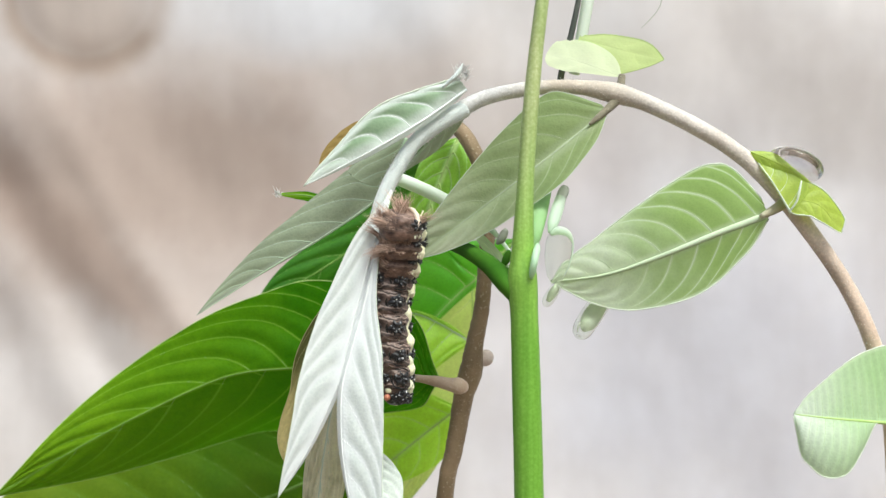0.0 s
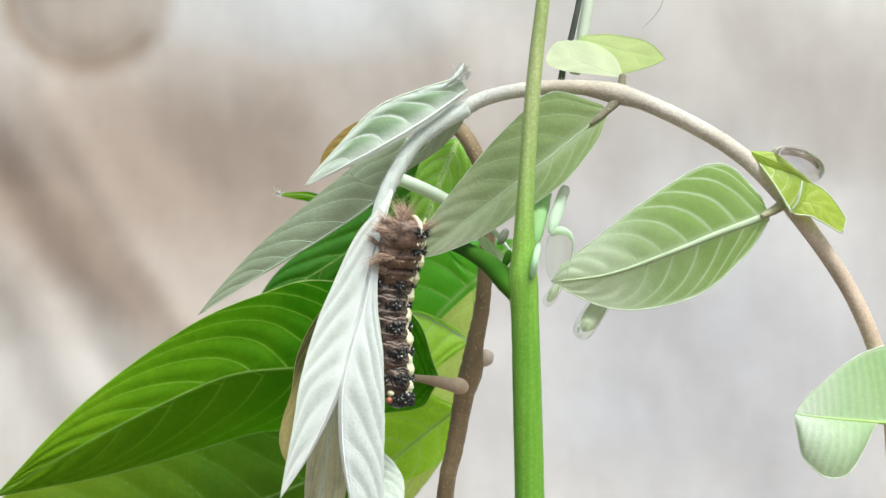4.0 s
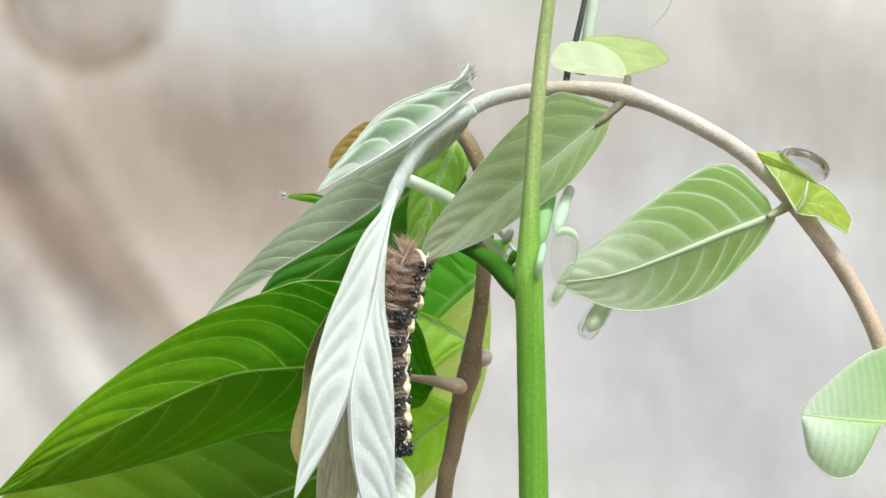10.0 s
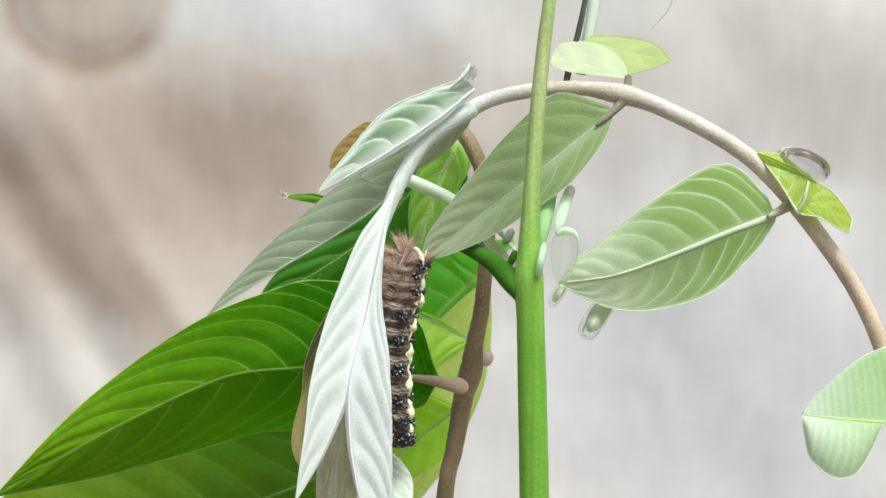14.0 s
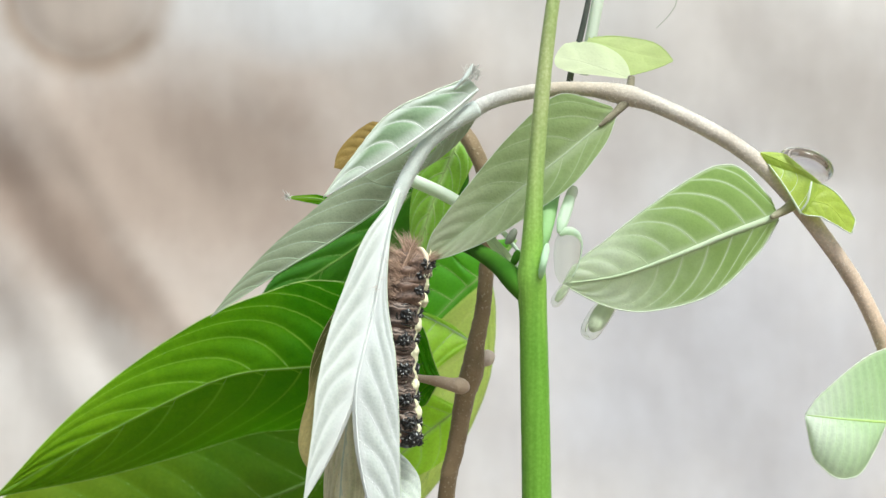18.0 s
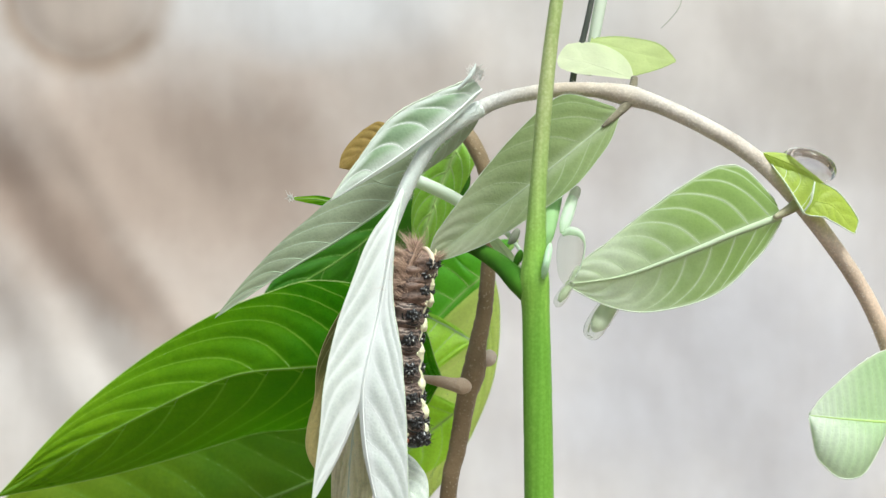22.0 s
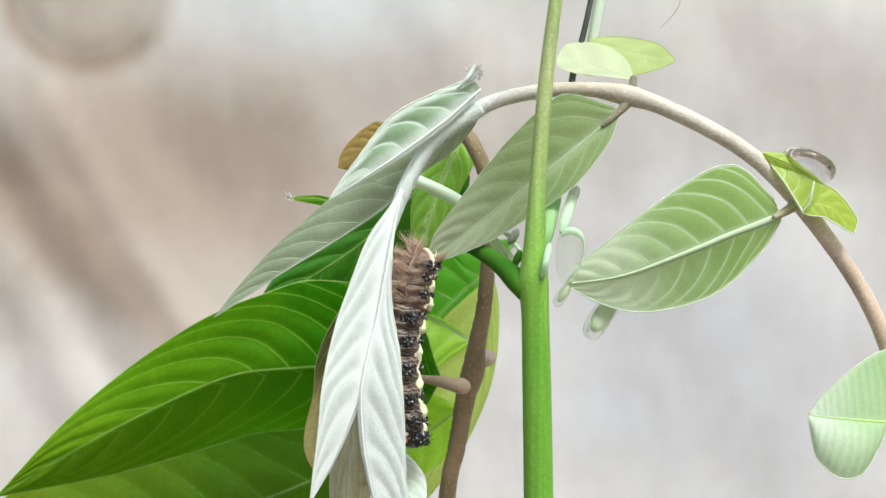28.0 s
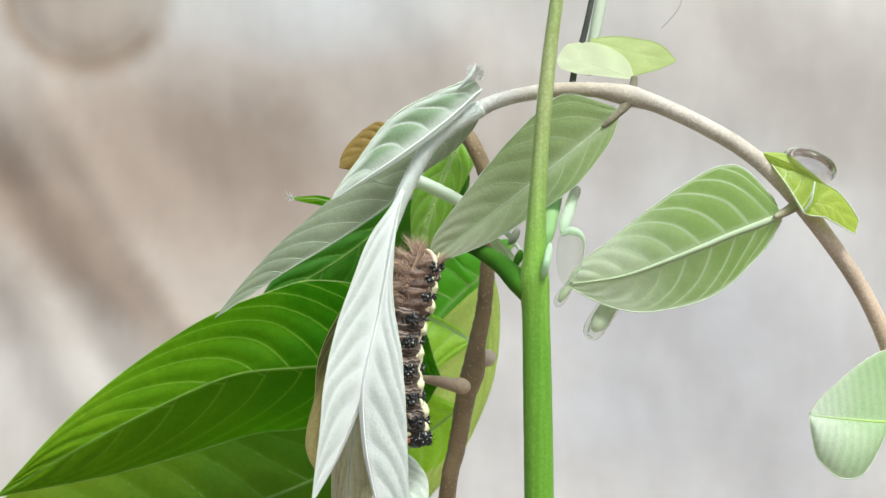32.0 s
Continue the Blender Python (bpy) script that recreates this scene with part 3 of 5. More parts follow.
    _, streak = noise_ramp(nt, 45, [(0.3, (0.88, 0.86, 0.85)), (0.65, (1.05, 1.045, 1.045))], 3, 0.55, "Object", (1, 1, 0.3))
    col = blend(nt, 0.8, col, streak.outputs[0])
    fine, frp = noise_ramp(nt, 120, [(0.3, (0.965, 0.96, 0.955)), (0.7, (1.02, 1.02, 1.02))], 3)
    nt.links.new(blend(nt, 1.0, col, frp.outputs[0]), pr.inputs["Base Color"])
    pr.inputs["Roughness"].default_value = 0.9
    pr.inputs["Specular IOR Level"].default_value = 0.1
    pr.inputs["Sheen Weight"].default_value = 0.1
    nt.links.new(bump(nt, fine.outputs["Fac"], 0.15, 0.0006), pr.inputs["Normal"])
    return m


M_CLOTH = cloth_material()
M_SOIL = bark("soil", (0.10, 0.075, 0.05), (0.2, 0.15, 0.11), (0.3, 0.25, 0.2), 60, 0.95, 0.0, 0.003)

# ================= ground and cloth =================
g = mesh_of("ground", [(-300, -300, 0), (300, -300, 0), (300, 300, 0), (-300, 300, 0)], [(0, 1, 2, 3)], M_SOIL, False)
tagged(new("ground", g), "dry brown soil under the plants", "ground", kind="structure")


def step(x, a, b):
    t = min(max((x - a) / (b - a), 0.0), 1.0)
    return t * t * (3 - 2 * t)


def bell(x, c, w):
    return math.exp(-((x - c) / w) ** 2)


def cloth_height(a, b):
    """How far the cloth stands out towards the eye, mm: a gathered pouch, folds that fan down from it, and a wide sag."""
    h = 0.0
    r2 = ((a - 172) / 136) ** 2 + ((b + 12) / 132) ** 2
    h += 4.5 * (1 - step(math.sqrt(r2), 0.6, 1.15))
    bend = 26 * math.sin(b / 170.0)
    c = 0.862 * a - 0.506 * (b - 130) + bend * 0.35
    along = 0.506 * a + 0.862 * (b - 130)
    fan = step(along, -60, 160) * (1 - step(along, 620, 900))
    h += fan * (10 * step(c, -105, 10) - 10 * step(c, 15, 260))
    h += fan * 2.6 * bell(c, 70, 30) + fan * 3 * bell(c, -150, 50)
    sag = bell(a, 440, 230)
    h += sag * (3 * step(-b, -470, -130) - 2 * step(-b, -120, 60))
    h += 5 * step(-b, -620, -430) * bell(a, 60, 260)
    h += 7 * step(-b, -330, -20) * bell(a, 1480, 260) - 5 * step(-b, -60, 120) * bell(a, 1480, 260)
    h += 2.2 * math.sin(a / 95.0 + 0.7 * math.sin(b / 210.0)) * step(a, 700, 1000)
    h += 0.022 * max(b - 330, 0) ** 1.06 + 0.004 * max(330 - b, 0)
    h += 20 * step(a, -100, 760)
    v = Vector((a / 210.0, b / 300.0, 3.0))
    h += 4 * noise.noise(v) + 1.2 * noise.noise(v * 2.7) + 0.35 * noise.noise(v * 6.1)
    return 0.55 * h


NA, NB = 260, 190
cv, cf = [], []
for j in range(NB + 1):
    for i in range(NA + 1):
        a = -1500 + 4600 * i / NA
        b = -1300 + (1675 + 1300) * j / NB
        cv.append(spot(a, b, 250) - Vector((0, cloth_height(a, b) * 0.001, 0)))
for j in range(NB):
    for i in range(NA):
        k = j * (NA + 1) + i
        cf.append((k, k + NA + 1, k + NA + 2, k + 1))
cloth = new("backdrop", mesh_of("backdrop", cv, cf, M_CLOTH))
thick = cloth.modifiers.new("thickness", "SOLIDIFY")
thick.thickness, thick.offset = 0.002, -1.0
tagged(cloth, "rumpled beige cloth hanging in folds behind the plants", "cloth", kind="structure")

# ================= the trailing vine with downy leaves =================
FLAP = [2, 6, 8, 9, 9, 8, 8, 7, 5, 3, 0]
vine = thing("trailing_vine", spot(1650, 3360, 0), "arching brown downy vine with grey-green felted young leaves", "vine")
ARCH = [(1650, 3365, 0), (1640, 2400, 0), (1626, 1400, 0), (1616, 1000, 0), (1607, 800, 0), (1590, 690, 0), (1564, 605, 0), (1536, 540, 0), (1500, 478, 0),
        (1450, 408, 0), (1402, 346, 0), (1350, 294, 0), (1300, 256, 0), (1250, 227, 0), (1200, 202, 0), (1150, 181, 0), (1105, 168, 0), (1050, 159, 0),
        (1000, 158, 0), (950, 162, 0), (905, 170, 0), (866, 182, 0), (836, 198, 0)]
ARCH_W = [60, 55, 48, 42, 37, 31, 29, 29, 29, 30, 33, 30, 30, 30, 30, 31, 37, 27, 26, 26, 26, 27, 29]
ARCH_STEM = tube("stem", ARCH, ARCH_W, M_VINE, vine, 230, 18, 0.035, label="arching downy brown stem")
shoot = tube("shoot", [(846, 192, 0), (800, 218, -1), (758, 256, -2), (727, 305, -2.5), (706, 350, -3), (692, 392, -3.5), (684, 430, -4)],
             [30, 32, 27, 27, 26, 20, 8], M_SHOOT, vine, 60, 14, 0.025, origin=spot(840, 190, 0), label="grey downy shoot tip")
tube("petiole", [(1112, 176, 0), (1096, 195, -1), (1074, 214, -2), (1062, 224, -2.4)], [22, 15, 10, 5], M_OLDSTALK, vine, 16, 10, 0.05)
tube("petiole", [(1416, 350, 0), (1400, 366, -1), (1382, 377, -1.5), (1366, 385, -2.2)], [30, 20, 15, 8], M_PETIOLE, vine, 16, 10, 0.05)
tube("petiole", [(1112, 166, 0.5), (1117, 152, 0.5), (1119, 137, 1)], [15, 15, 13], M_OLDSTALK, vine, 16, 10, 0.05)
LEAF_B = leaf(vine, [(1092, 200, -1), (970, 298, -4), (850, 390, -4.5), (752, 464, -4)], ([3, 28, 41, 50, 50, 46, 43, 37, 28, 17, 1], 25, 0), ([15, 82, 93, 90, 84, 74, 63, 52, 41, 28, 1], 6, -6), M_UNDER, V_SOFT,
              origin=spot(1100, 185, 0), veins=7, label="grey-green leaf seen from its felted underside", rib_width=6, vein_width=0.9, relief=0.22, crease=1.2, margin=V_GREY, margin_width=2.2)
LEAF_C = leaf(vine, [(1378, 382, -1), (1290, 415, -3), (1190, 456, -4), (1095, 489, -4), (998, 503, -3)], ([8, 44, 64, 81, 90, 89, 83, 73, 54, 30, 2], -26, 12), ([30, 80, 108, 117, 121, 120, 117, 113, 109, 104, 99, 94, 88, 82, 76, 69, 61, 53, 42, 30, 1], 2, -6), M_PALE, V_CREAM,
              origin=spot(1400, 366, 0), veins=8, sweep=0.24, lean=0.4, label="pale green leaf with a thick white midrib", rib_width=17, vein_width=1.3, relief=0.2, crease=1.0, margin=M_EDGE, margin_width=4)
LEAF_T1 = leaf(vine, [(1114, 138, 1), (1040, 112, 4), (984, 100, 5)], ([3, 9, 14, 19, 23, 26, 27, 26, 25, 20, 1], 40, 0), ([5, 22, 34, 42, 46, 47, 45, 41, 36, 28, 1], -42, 0), M_CREAMLEAF, M_CREAMLEAF,
              origin=spot(1116, 150, 0), veins=2, label="small pale yellow-green leaf", blunt=True, rib_width=0.8, vein_width=0.4, relief=0.1)
LEAF_T2 = leaf(vine, [(1042, 70, 8), (1120, 92, 7), (1192, 108, 5)], ([4, 10, 17, 22, 25, 27, 28, 27, 22, 13, 1], -25, 0), ([4, 14, 24, 34, 41, 45, 43, 35, 26, 15, 1], 25, 0), M_YOUNG, M_YOUNG,
              origin=spot(1116, 150, 0), veins=2, label="small yellow-green leaf folded upwards", rib_width=0.8, vein_width=0.4, relief=0.1, margin=M_YOUNG, margin_width=3)
LEAF_D1 = leaf(vine, [(1420, 379, -4), (1385, 322, -3), (1344, 269, 0)], ([0, 1, 2, 2, 2, 2, 2, 2, 1, 1, 0], 0, 0), ([2, 38, 52, 54, 47, 38, 31, 26, 20, 11, 0], -10, 0), M_BRIGHT, M_EDGE,
              origin=spot(1405, 360, 0), veins=4, label="glossy green young leaf holding a water drop", rib_width=6, vein_width=1.5, relief=0.12)
LEAF_D2 = leaf(vine, [(1418, 354, -3), (1470, 365, -3), (1509, 413, -3)], ([10, 30, 34, 34, 31, 27, 24, 23, 22, 19, 1], -15, 0), ([22, 26, 26, 26, 25, 25, 24, 20, 14, 8, 1], 15, 0), M_BRIGHT, M_BRIGHT,
              origin=spot(1405, 360, 0), veins=4, label="glossy green young leaf lobe with a pale rim", rib_width=2, vein_width=0.6, relief=0.12, margin=M_EDGE, margin_width=4)
LEAF_D3 = leaf(vine, [(1348, 271, -1.0), (1398, 292, -2.4), (1456, 325, -3.0)], ([2, 7, 11, 14, 15, 14, 12, 9, 6, 3, 0], -20, 0), ([2, 9, 14, 17, 18, 18, 17, 14, 10, 6, 0], -10, 0), M_BRIGHT, M_BRIGHT,
                origin=spot(1405, 360, 0), veins=4, label="glossy green leaf lobe behind the water drop", rib_width=2, vein_width=1, relief=0.1)
tube("leaf_fold", [(1419, 374, -4.6), (1430, 358, -4.8), (1434, 342, -4.8), (1438, 322, -4.2)], [3, 4, 4.5, 3], M_EDGE, vine, 14, 6, 0.05)
LEAF_P = leaf(vine, [(1640, 752, -2), (1565, 748, -6), (1490, 742, -7), (1427, 735, -6)], ([0, 0, 0, 2, 49, 89, 101, 100, 86, 66, 4], 45, -35), ([80, 128, 134, 128, 119, 105, 88, 70, 52, 32, 1], -12, 0), M_MINT, V_LIME,
              origin=spot(1600, 745, 0), veins=14, sweep=0.05, label="cupped pale green young leaf", rib_width=9, vein_width=0.5, relief=0.045, crease=1.4, margin=M_EDGE, margin_width=4)
LEAF_A1 = leaf(vine, [(848, 158, -2), (778, 217, -4), (692, 278, -6), (576, 352, -8)], (FLAP, -30, 0), ([28, 36, 46, 53, 60, 63, 60, 50, 35, 19, 0], -10, 10), M_GREY, V_WHITE,
               origin=spot(840, 160, 0), veins=5, sweep=0.25, lean=0.05, label="folded grey felted leaf with white veins", rib_width=6, vein_width=2.4, relief=0.42, crease=0.8, margin=M_EDGE, margin_width=5)
LEAF_A2 = leaf(vine, [(745, 245, 1), (715, 310, 0), (690, 356, -1), (600, 420, 0), (520, 468, 1), (460, 506, 2), (374, 563, 3)], ([0, 1, 2, 2, 2, 2, 2, 2, 1, 1, 0], -40, 0), ([17, 49, 75, 77, 76, 69, 59, 49, 39, 23, 0], -12, -10), M_FELT, V_LEAFLINE,
               origin=spot(740, 270, 0), veins=9, sweep=0.24, label="long grey-green folded leaf", rib_width=8, vein_width=2.8, relief=0.3)
LEAF_H1 = leaf(vine, [(706, 335, -4.2), (684, 415, -6), (661, 535, -7.4), (645, 620, -8.3), (632, 690, -9), (590, 800, -10.2), (541, 893, -11.2)], (FLAP, -60, 0), ([1, 14, 36, 50, 60, 64, 67, 64, 45, 25, 0], 14, 8), M_WHITE, V_WHITE,
               origin=spot(690, 372, -4), veins=7, sweep=0.26, label="white felted hanging leaf", rib_width=4, vein_width=1.0, relief=0.26, crease=1.5, margin=M_EDGE, margin_width=2.5)
LEAF_H2 = leaf(vine, [(708, 338, -4.6), (688, 430, -6.6), (665, 550, -7.8), (648, 620, -8.9), (634, 690, -9.7), (636, 770, -10.5), (644, 830, -11.4), (660, 900, -12.5), (690, 1000, -14)],
               ([1, 2, 14, 40, 61, 74, 76, 73, 66, 51, 1], 10, 8), (FLAP, -60, 0), M_WHITE, V_WHITE,
               origin=spot(690, 372, -4), veins=7, sweep=0.3, label="white felted hanging leaf", rib_width=4, vein_width=1.0, relief=0.26, crease=1.5, margin=M_EDGE, margin_width=3)
LEAF_K = leaf(vine, [(684, 400, 1), (655, 560, 2), (625, 700, 2), (612, 800, 2), (604, 900, 2), (598, 1000, 2)], ([5, 20, 30, 36, 40, 45, 48, 45, 40, 28, 1], -15, 0), ([3, 12, 18, 24, 28, 32, 34, 33, 29, 20, 1], -40, 0), M_DUN, V_GREY,
              origin=spot(690, 372, -4), veins=5, sweep=0.8, label="dun folded leaf behind the white pair", rib_width=9, vein_width=3, relief=0.9, wave=0.6)
LEAF_TAN = leaf(vine, [(634, 505, 3), (597, 580, 3.5), (574, 645, 4), (566, 700, 4.5), (556, 752, 5), (555, 800, 5), (566, 850, 5)], ([2, 10, 13, 14, 14, 14, 14, 13, 12, 9, 1], 0, 0),
                ([2, 12, 18, 20, 19, 17, 18, 21, 22, 15, 1], 0, 0), M_WILT, M_STRAW, origin=spot(690, 372, -4), veins=6, label="narrow dark olive leaf with a yellowed end", rib_width=3, vein_width=1, relief=0.2, margin=M_STRAW, margin_width=2)
LEAF_J = leaf(vine, [(684, 782, 2), (702, 830, 0), (712, 880, -3), (716, 980, -9)], ([2, 9, 19, 28, 34, 38, 38, 35, 27, 16, 1], -10, 0), ([3, 14, 22, 28, 30, 30, 28, 24, 18, 10, 1], -5, 0), M_HAZE, V_PALE,
              origin=spot(690, 372, -4), veins=6, label="small pale downy leaf", rib_width=4, vein_width=2, relief=0.3)


LEAF_Y = leaf(vine, [(690, 230, 4), (649, 256, 5), (594, 297, 6)], ([8, 24, 34, 38, 38, 36, 34, 30, 24, 16, 1], -10, 0), ([8, 20, 28, 30, 30, 30, 28, 26, 22, 15, 1], -20, 0), M_YELLOW, M_YELLOW,
              origin=spot(690, 236, 4), label="yellowed round leaf", veins=5, relief=0.3, rib_width=4, vein_width=1.5)
HOOK = leaf(vine, [(600, 362, 6), (560, 352, 5), (512, 350, 5)], ([2, 6, 9, 10, 10, 10, 9, 8, 6, 4, 1], 0, 0), ([2, 4, 6, 7, 7, 7, 6, 5, 4, 3, 1], 0, 0), M_BIG, V_GREEN,
            label="narrow curled green leaf with a pale tip", veins=3, relief=0.1, rib_width=5, vein_width=1.5)


LEAF_A3 = leaf(vine, [(842, 208, 1), (800, 240, 1), (765, 275, 1), (732, 312, 1)], ([3, 10, 15, 18, 19, 18, 16, 13, 9, 5, 0], -10, 0), ([0, 2, 3, 3, 3, 3, 3, 3, 2, 1, 0], 0, 0), M_FELT, V_LEAFLINE,
               origin=spot(840, 190, 0), label="narrow grey-green leaf clasping the shoot", veins=4, relief=0.15, rib_width=4, vein_width=1.2)
tube("leaf_tip", [(806, 158, -3.5), (822, 142, -4), (832, 128, -4), (838, 113, -4)], [5, 9, 8, 2], M_SHOOT, LEAF_A1, 20, 10, 0.15, origin=world_origin(LEAF_A1), label="pale curled leaf tip")


def hairs(name, roots, length, width, material, parent, label="", origin=None, seed=1, spread=0.5):
    """A nap of fine hairs: roots are (place, direction), and for a lock of hair also the way it curls."""
    rnd = random.Random(seed)
    chunks = []
    for p, d, *curl in roots:
        d = (Vector(d).normalized() + Vector((rnd.gauss(0, 1), rnd.gauss(0, 1), rnd.gauss(0, 1))) * spread).normalized()
        ln = length * U * rnd.uniform(0.5, 1.2)
        bow = Vector((rnd.gauss(0, 1), rnd.gauss(0, 1), rnd.gauss(0, 1))) * (0.1 if curl else 0.22) * ln
        if curl:
            bow += curl[0] * ln
        pts = [Vector(p), Vector(p) + d * ln * 0.5 + bow * 0.5, Vector(p) + d * ln + bow * 1.6]
        chunks.append(tube_data(pts, [width * U / 2, width * U * 0.4, width * U * 0.08], 4, caps=False))
    v, f = join_data(chunks)
    return put(name, mesh_of(name, v, f, material), parent, origin, label)


def down_along(points, widths, count, seed):
    rnd = random.Random(seed)
    line = [spot(*p) for p in smooth(points, 300)]
    w = [float(q[0]) for q in smooth([(x, 0) for x in widths], 300)]
    out = []
    for _ in range(count):
        k = rnd.randrange(1, 299)
        tan = (line[k + 1] - line[k - 1]).normalized()
        d = Vector((rnd.gauss(0, 1), rnd.gauss(0, 1), rnd.gauss(0, 1)))
        d = (d - tan * d.dot(tan)).normalized()
        out.append((line[k].lerp(line[k + 1], rnd.random()) + d * w[k] * U * 0.48, d))
    return out


tagged(hairs("down", down_along(ARCH[5:], ARCH_W[5:], 3000, 3), 4.5, 0.5, M_HAIR, vine, "short pale down on the stem", seed=4), kind="stuff")
tagged(hairs("down", down_along([(846, 192, 0), (800, 218, -1), (758, 256, -2), (727, 305, -2.5), (706, 350, -3)], [30, 32, 27, 27, 26], 900, 9), 5, 0.7, M_HAIR, shoot,
             "short pale down on the shoot", seed=14, origin=world_origin(shoot)), kind="stuff")
tagged(hairs("tip_down", [(spot(838 + random.uniform(-14, 10), 132 + random.uniform(-10, 12), -3), (0.15, -0.2, 1)) for _ in range(90)], 12, 1.6, M_HAIR, LEAF_A1,
             "white hairs at the leaf base", seed=5, origin=world_origin(LEAF_A1)), kind="stuff")

tagged(hairs("tip_hairs", [(spot(513 + random.uniform(-6, 4), 350 + random.uniform(-4, 6), 4), (-0.7, -0.2, 0.6)) for _ in range(22)], 11, 1.6, M_HAIR, HOOK, "white hairs at the leaf tip", seed=8, origin=world_origin(HOOK)), kind="stuff")

# ================= the upright green shoot =================
green = thing("green_shoot", spot(960, 3680, -14), "upright smooth green stem with a fork and pale stalks", "plant")
tube("stem", [(960, 3690, -14), (958, 2400, -14), (954, 1300, -14), (951, 880, -14), (948, 700, -14), (945, 560, -14), (942, 500, -14), (943, 450, -14), (945, 400, -14),
              (948, 340, -14), (952, 280, -14), (959, 190, -14), (968, 100, -14), (981, 0, -14), (1001, -140, -13)],
     [76, 68, 56, 53, 52, 50, 54, 42, 36, 31, 29, 28, 26, 24, 20], M_GREEN, green, 200, 18, 0.02, label="smooth green stem, paler and thinner above the fork")
tube("branch", [(942, 535, -14), (914, 500, -13), (880, 466, -8), (838, 440, -2), (790, 420, 6)], [30, 40, 33, 27, 24], M_BRANCH, green, 40, 14, 0.02, label="dark green side branch")
tube("stalk", [(924, 452, -8), (890, 410, -1), (850, 384, 6), (798, 350, 8), (738, 322, 9), (700, 308, 10)], [6, 10, 20, 23, 24, 22], M_STALK, green, 40, 12, 0.02, label="pale stalk")
# this dark tube stands in for the shaded side of the next, pale stalk
tube("side_stalk", [(1001, 290, 8), (1002, 240, 8), (1005, 190, 8), (1012, 130, 8), (1030, 60, 8), (1043, 0, 8), (1066, -120, 8)], [8, 12, 12, 12, 11, 10, 10], M_STALKSHADE, green, 60, 10, 0.02, label="dark shaded side of the pale thin stalk")
tube("side_stalk", [(1034, 132, 9), (1047, 70, 9), (1060, 0, 9), (1083, -110, 9)], [20, 21, 22, 20], M_STALK, green, 30, 10, 0.02, label="pale thin stalk")
tube("bud_scale", [(957, 496, -15), (960, 482, -16.5), (964, 462, -17), (968, 442, -15.5), (970, 432, -14)], [5, 12, 13, 12, 5], M_BUDMINT, green, 20, 10, 0.05, label="pale bud scale")
tube("bud_scale", [(962, 446, -11), (965, 415, -10), (970, 388, -6), (976, 360, 0), (982, 325, 5)], [8, 24, 28, 28, 26], M_BUD, green, 24, 12, 0.03, label="green bud scale")
tube("bud_scale", [(990, 412, -9), (996, 396, -8), (1003, 374, -5), (1009, 354, -2)], [6, 19, 22, 20], M_BUDPALE, green, 24, 12, 0.03, label="pale bud scale")
tube("bud_tip", [(1008, 358, -2), (1013, 344, -1), (1017, 334, 0), (1018, 331, 0)], [17, 20, 15, 3], M_BUDTIP, green, 16, 12, 0.03, label="grey-green tip of a bud scale")
tube("pod", [(996, 503, -7), (1000, 488, -7), (1004, 460, -7), (1006, 432, -7), (1008, 416, -7), (1009, 411, -7)], [8, 32, 45, 46, 32, 6], M_CLEAR, green, 30, 16, 0.02, label="clear translucent pod")
tube("tendril", [(1014, 490, -9), (1023, 474, -9), (1030, 450, -9), (1031, 430, -9), (1022, 414, -9), (1006, 409, -9), (992, 416, -9)], [1.5, 2.2, 2.5, 4, 12, 15, 6], M_BUDPALE, green, 50, 10, 0.02, label="curled translucent tendril")
bud = tube("bud", [(1008, 500, -8), (1000, 511, -8), (993, 522, -8), (986, 533, -8), (982, 540, -8), (980, 543, -8)], [14, 20, 22, 21, 14, 3], M_CLEAR, green, 16, 12, 0.03, label="small pale bud")
tube("core", [(1004, 506, -8), (994, 521, -8), (986, 534, -8)], [11, 15, 7], M_GLASSY, bud, 10, 10)
bud = tube("bud", [(1088, 524, 5), (1074, 543, 3), (1060, 563, 0.5), (1050, 579, -1.5), (1044, 589, -2.5), (1041, 594, -3), (1040, 596, -3)], [34, 38, 40, 38, 32, 18, 3], M_CLEAR, green, 24, 16, 0.03, label="translucent pale green bud")
tube("core", [(1080, 536, 4), (1066, 556, 1.5), (1055, 574, -1), (1049, 584, -2)], [25, 30, 27, 12], M_GLASSY, bud, 14, 12)
tube("core_rib", [(1062, 542, 2), (1050, 560, 0), (1040, 578, -2), (1038, 588, -2.5)], [3, 4, 4, 2], M_THREAD, bud, 14, 8)
tube("bud", [(896, 432, -7), (904, 424, -7), (911, 410, -7), (912, 404, -7)], [5, 15, 13, 3], M_THREAD, green, 16, 10, 0.05, label="small grey-green bud")
tube("bud", [(906, 474, -9), (912, 462, -9), (917, 448, -9), (917, 442, -9)], [5, 14, 12, 3], M_BRANCH, green, 16, 10, 0.05, label="small dark green bud")
leaf(green, [(918, 486, -9), (900, 460, -4), (878, 432, 1), (852, 404, 4)], ([2, 8, 11, 12, 13, 13, 12, 11, 9, 6, 1], 10, 0), ([2, 7, 9, 10, 10, 10, 9, 8, 7, 5, 1], -20, 0), M_SLIVER, V_CREAM,
     label="pale green leaflet in the fork", veins=4, relief=0.1, rib_width=3, vein_width=1)
THREAD = tube("thread", [(1164, 50, 4), (1180, 34, 4), (1193, 18, 4), (1200, 0, 4), (1204, -60, 4)], [1.5, 2.4, 2.4, 2.4, 2], M_WISP, green, 40, 6, label="hair-thin grey-green tendril")

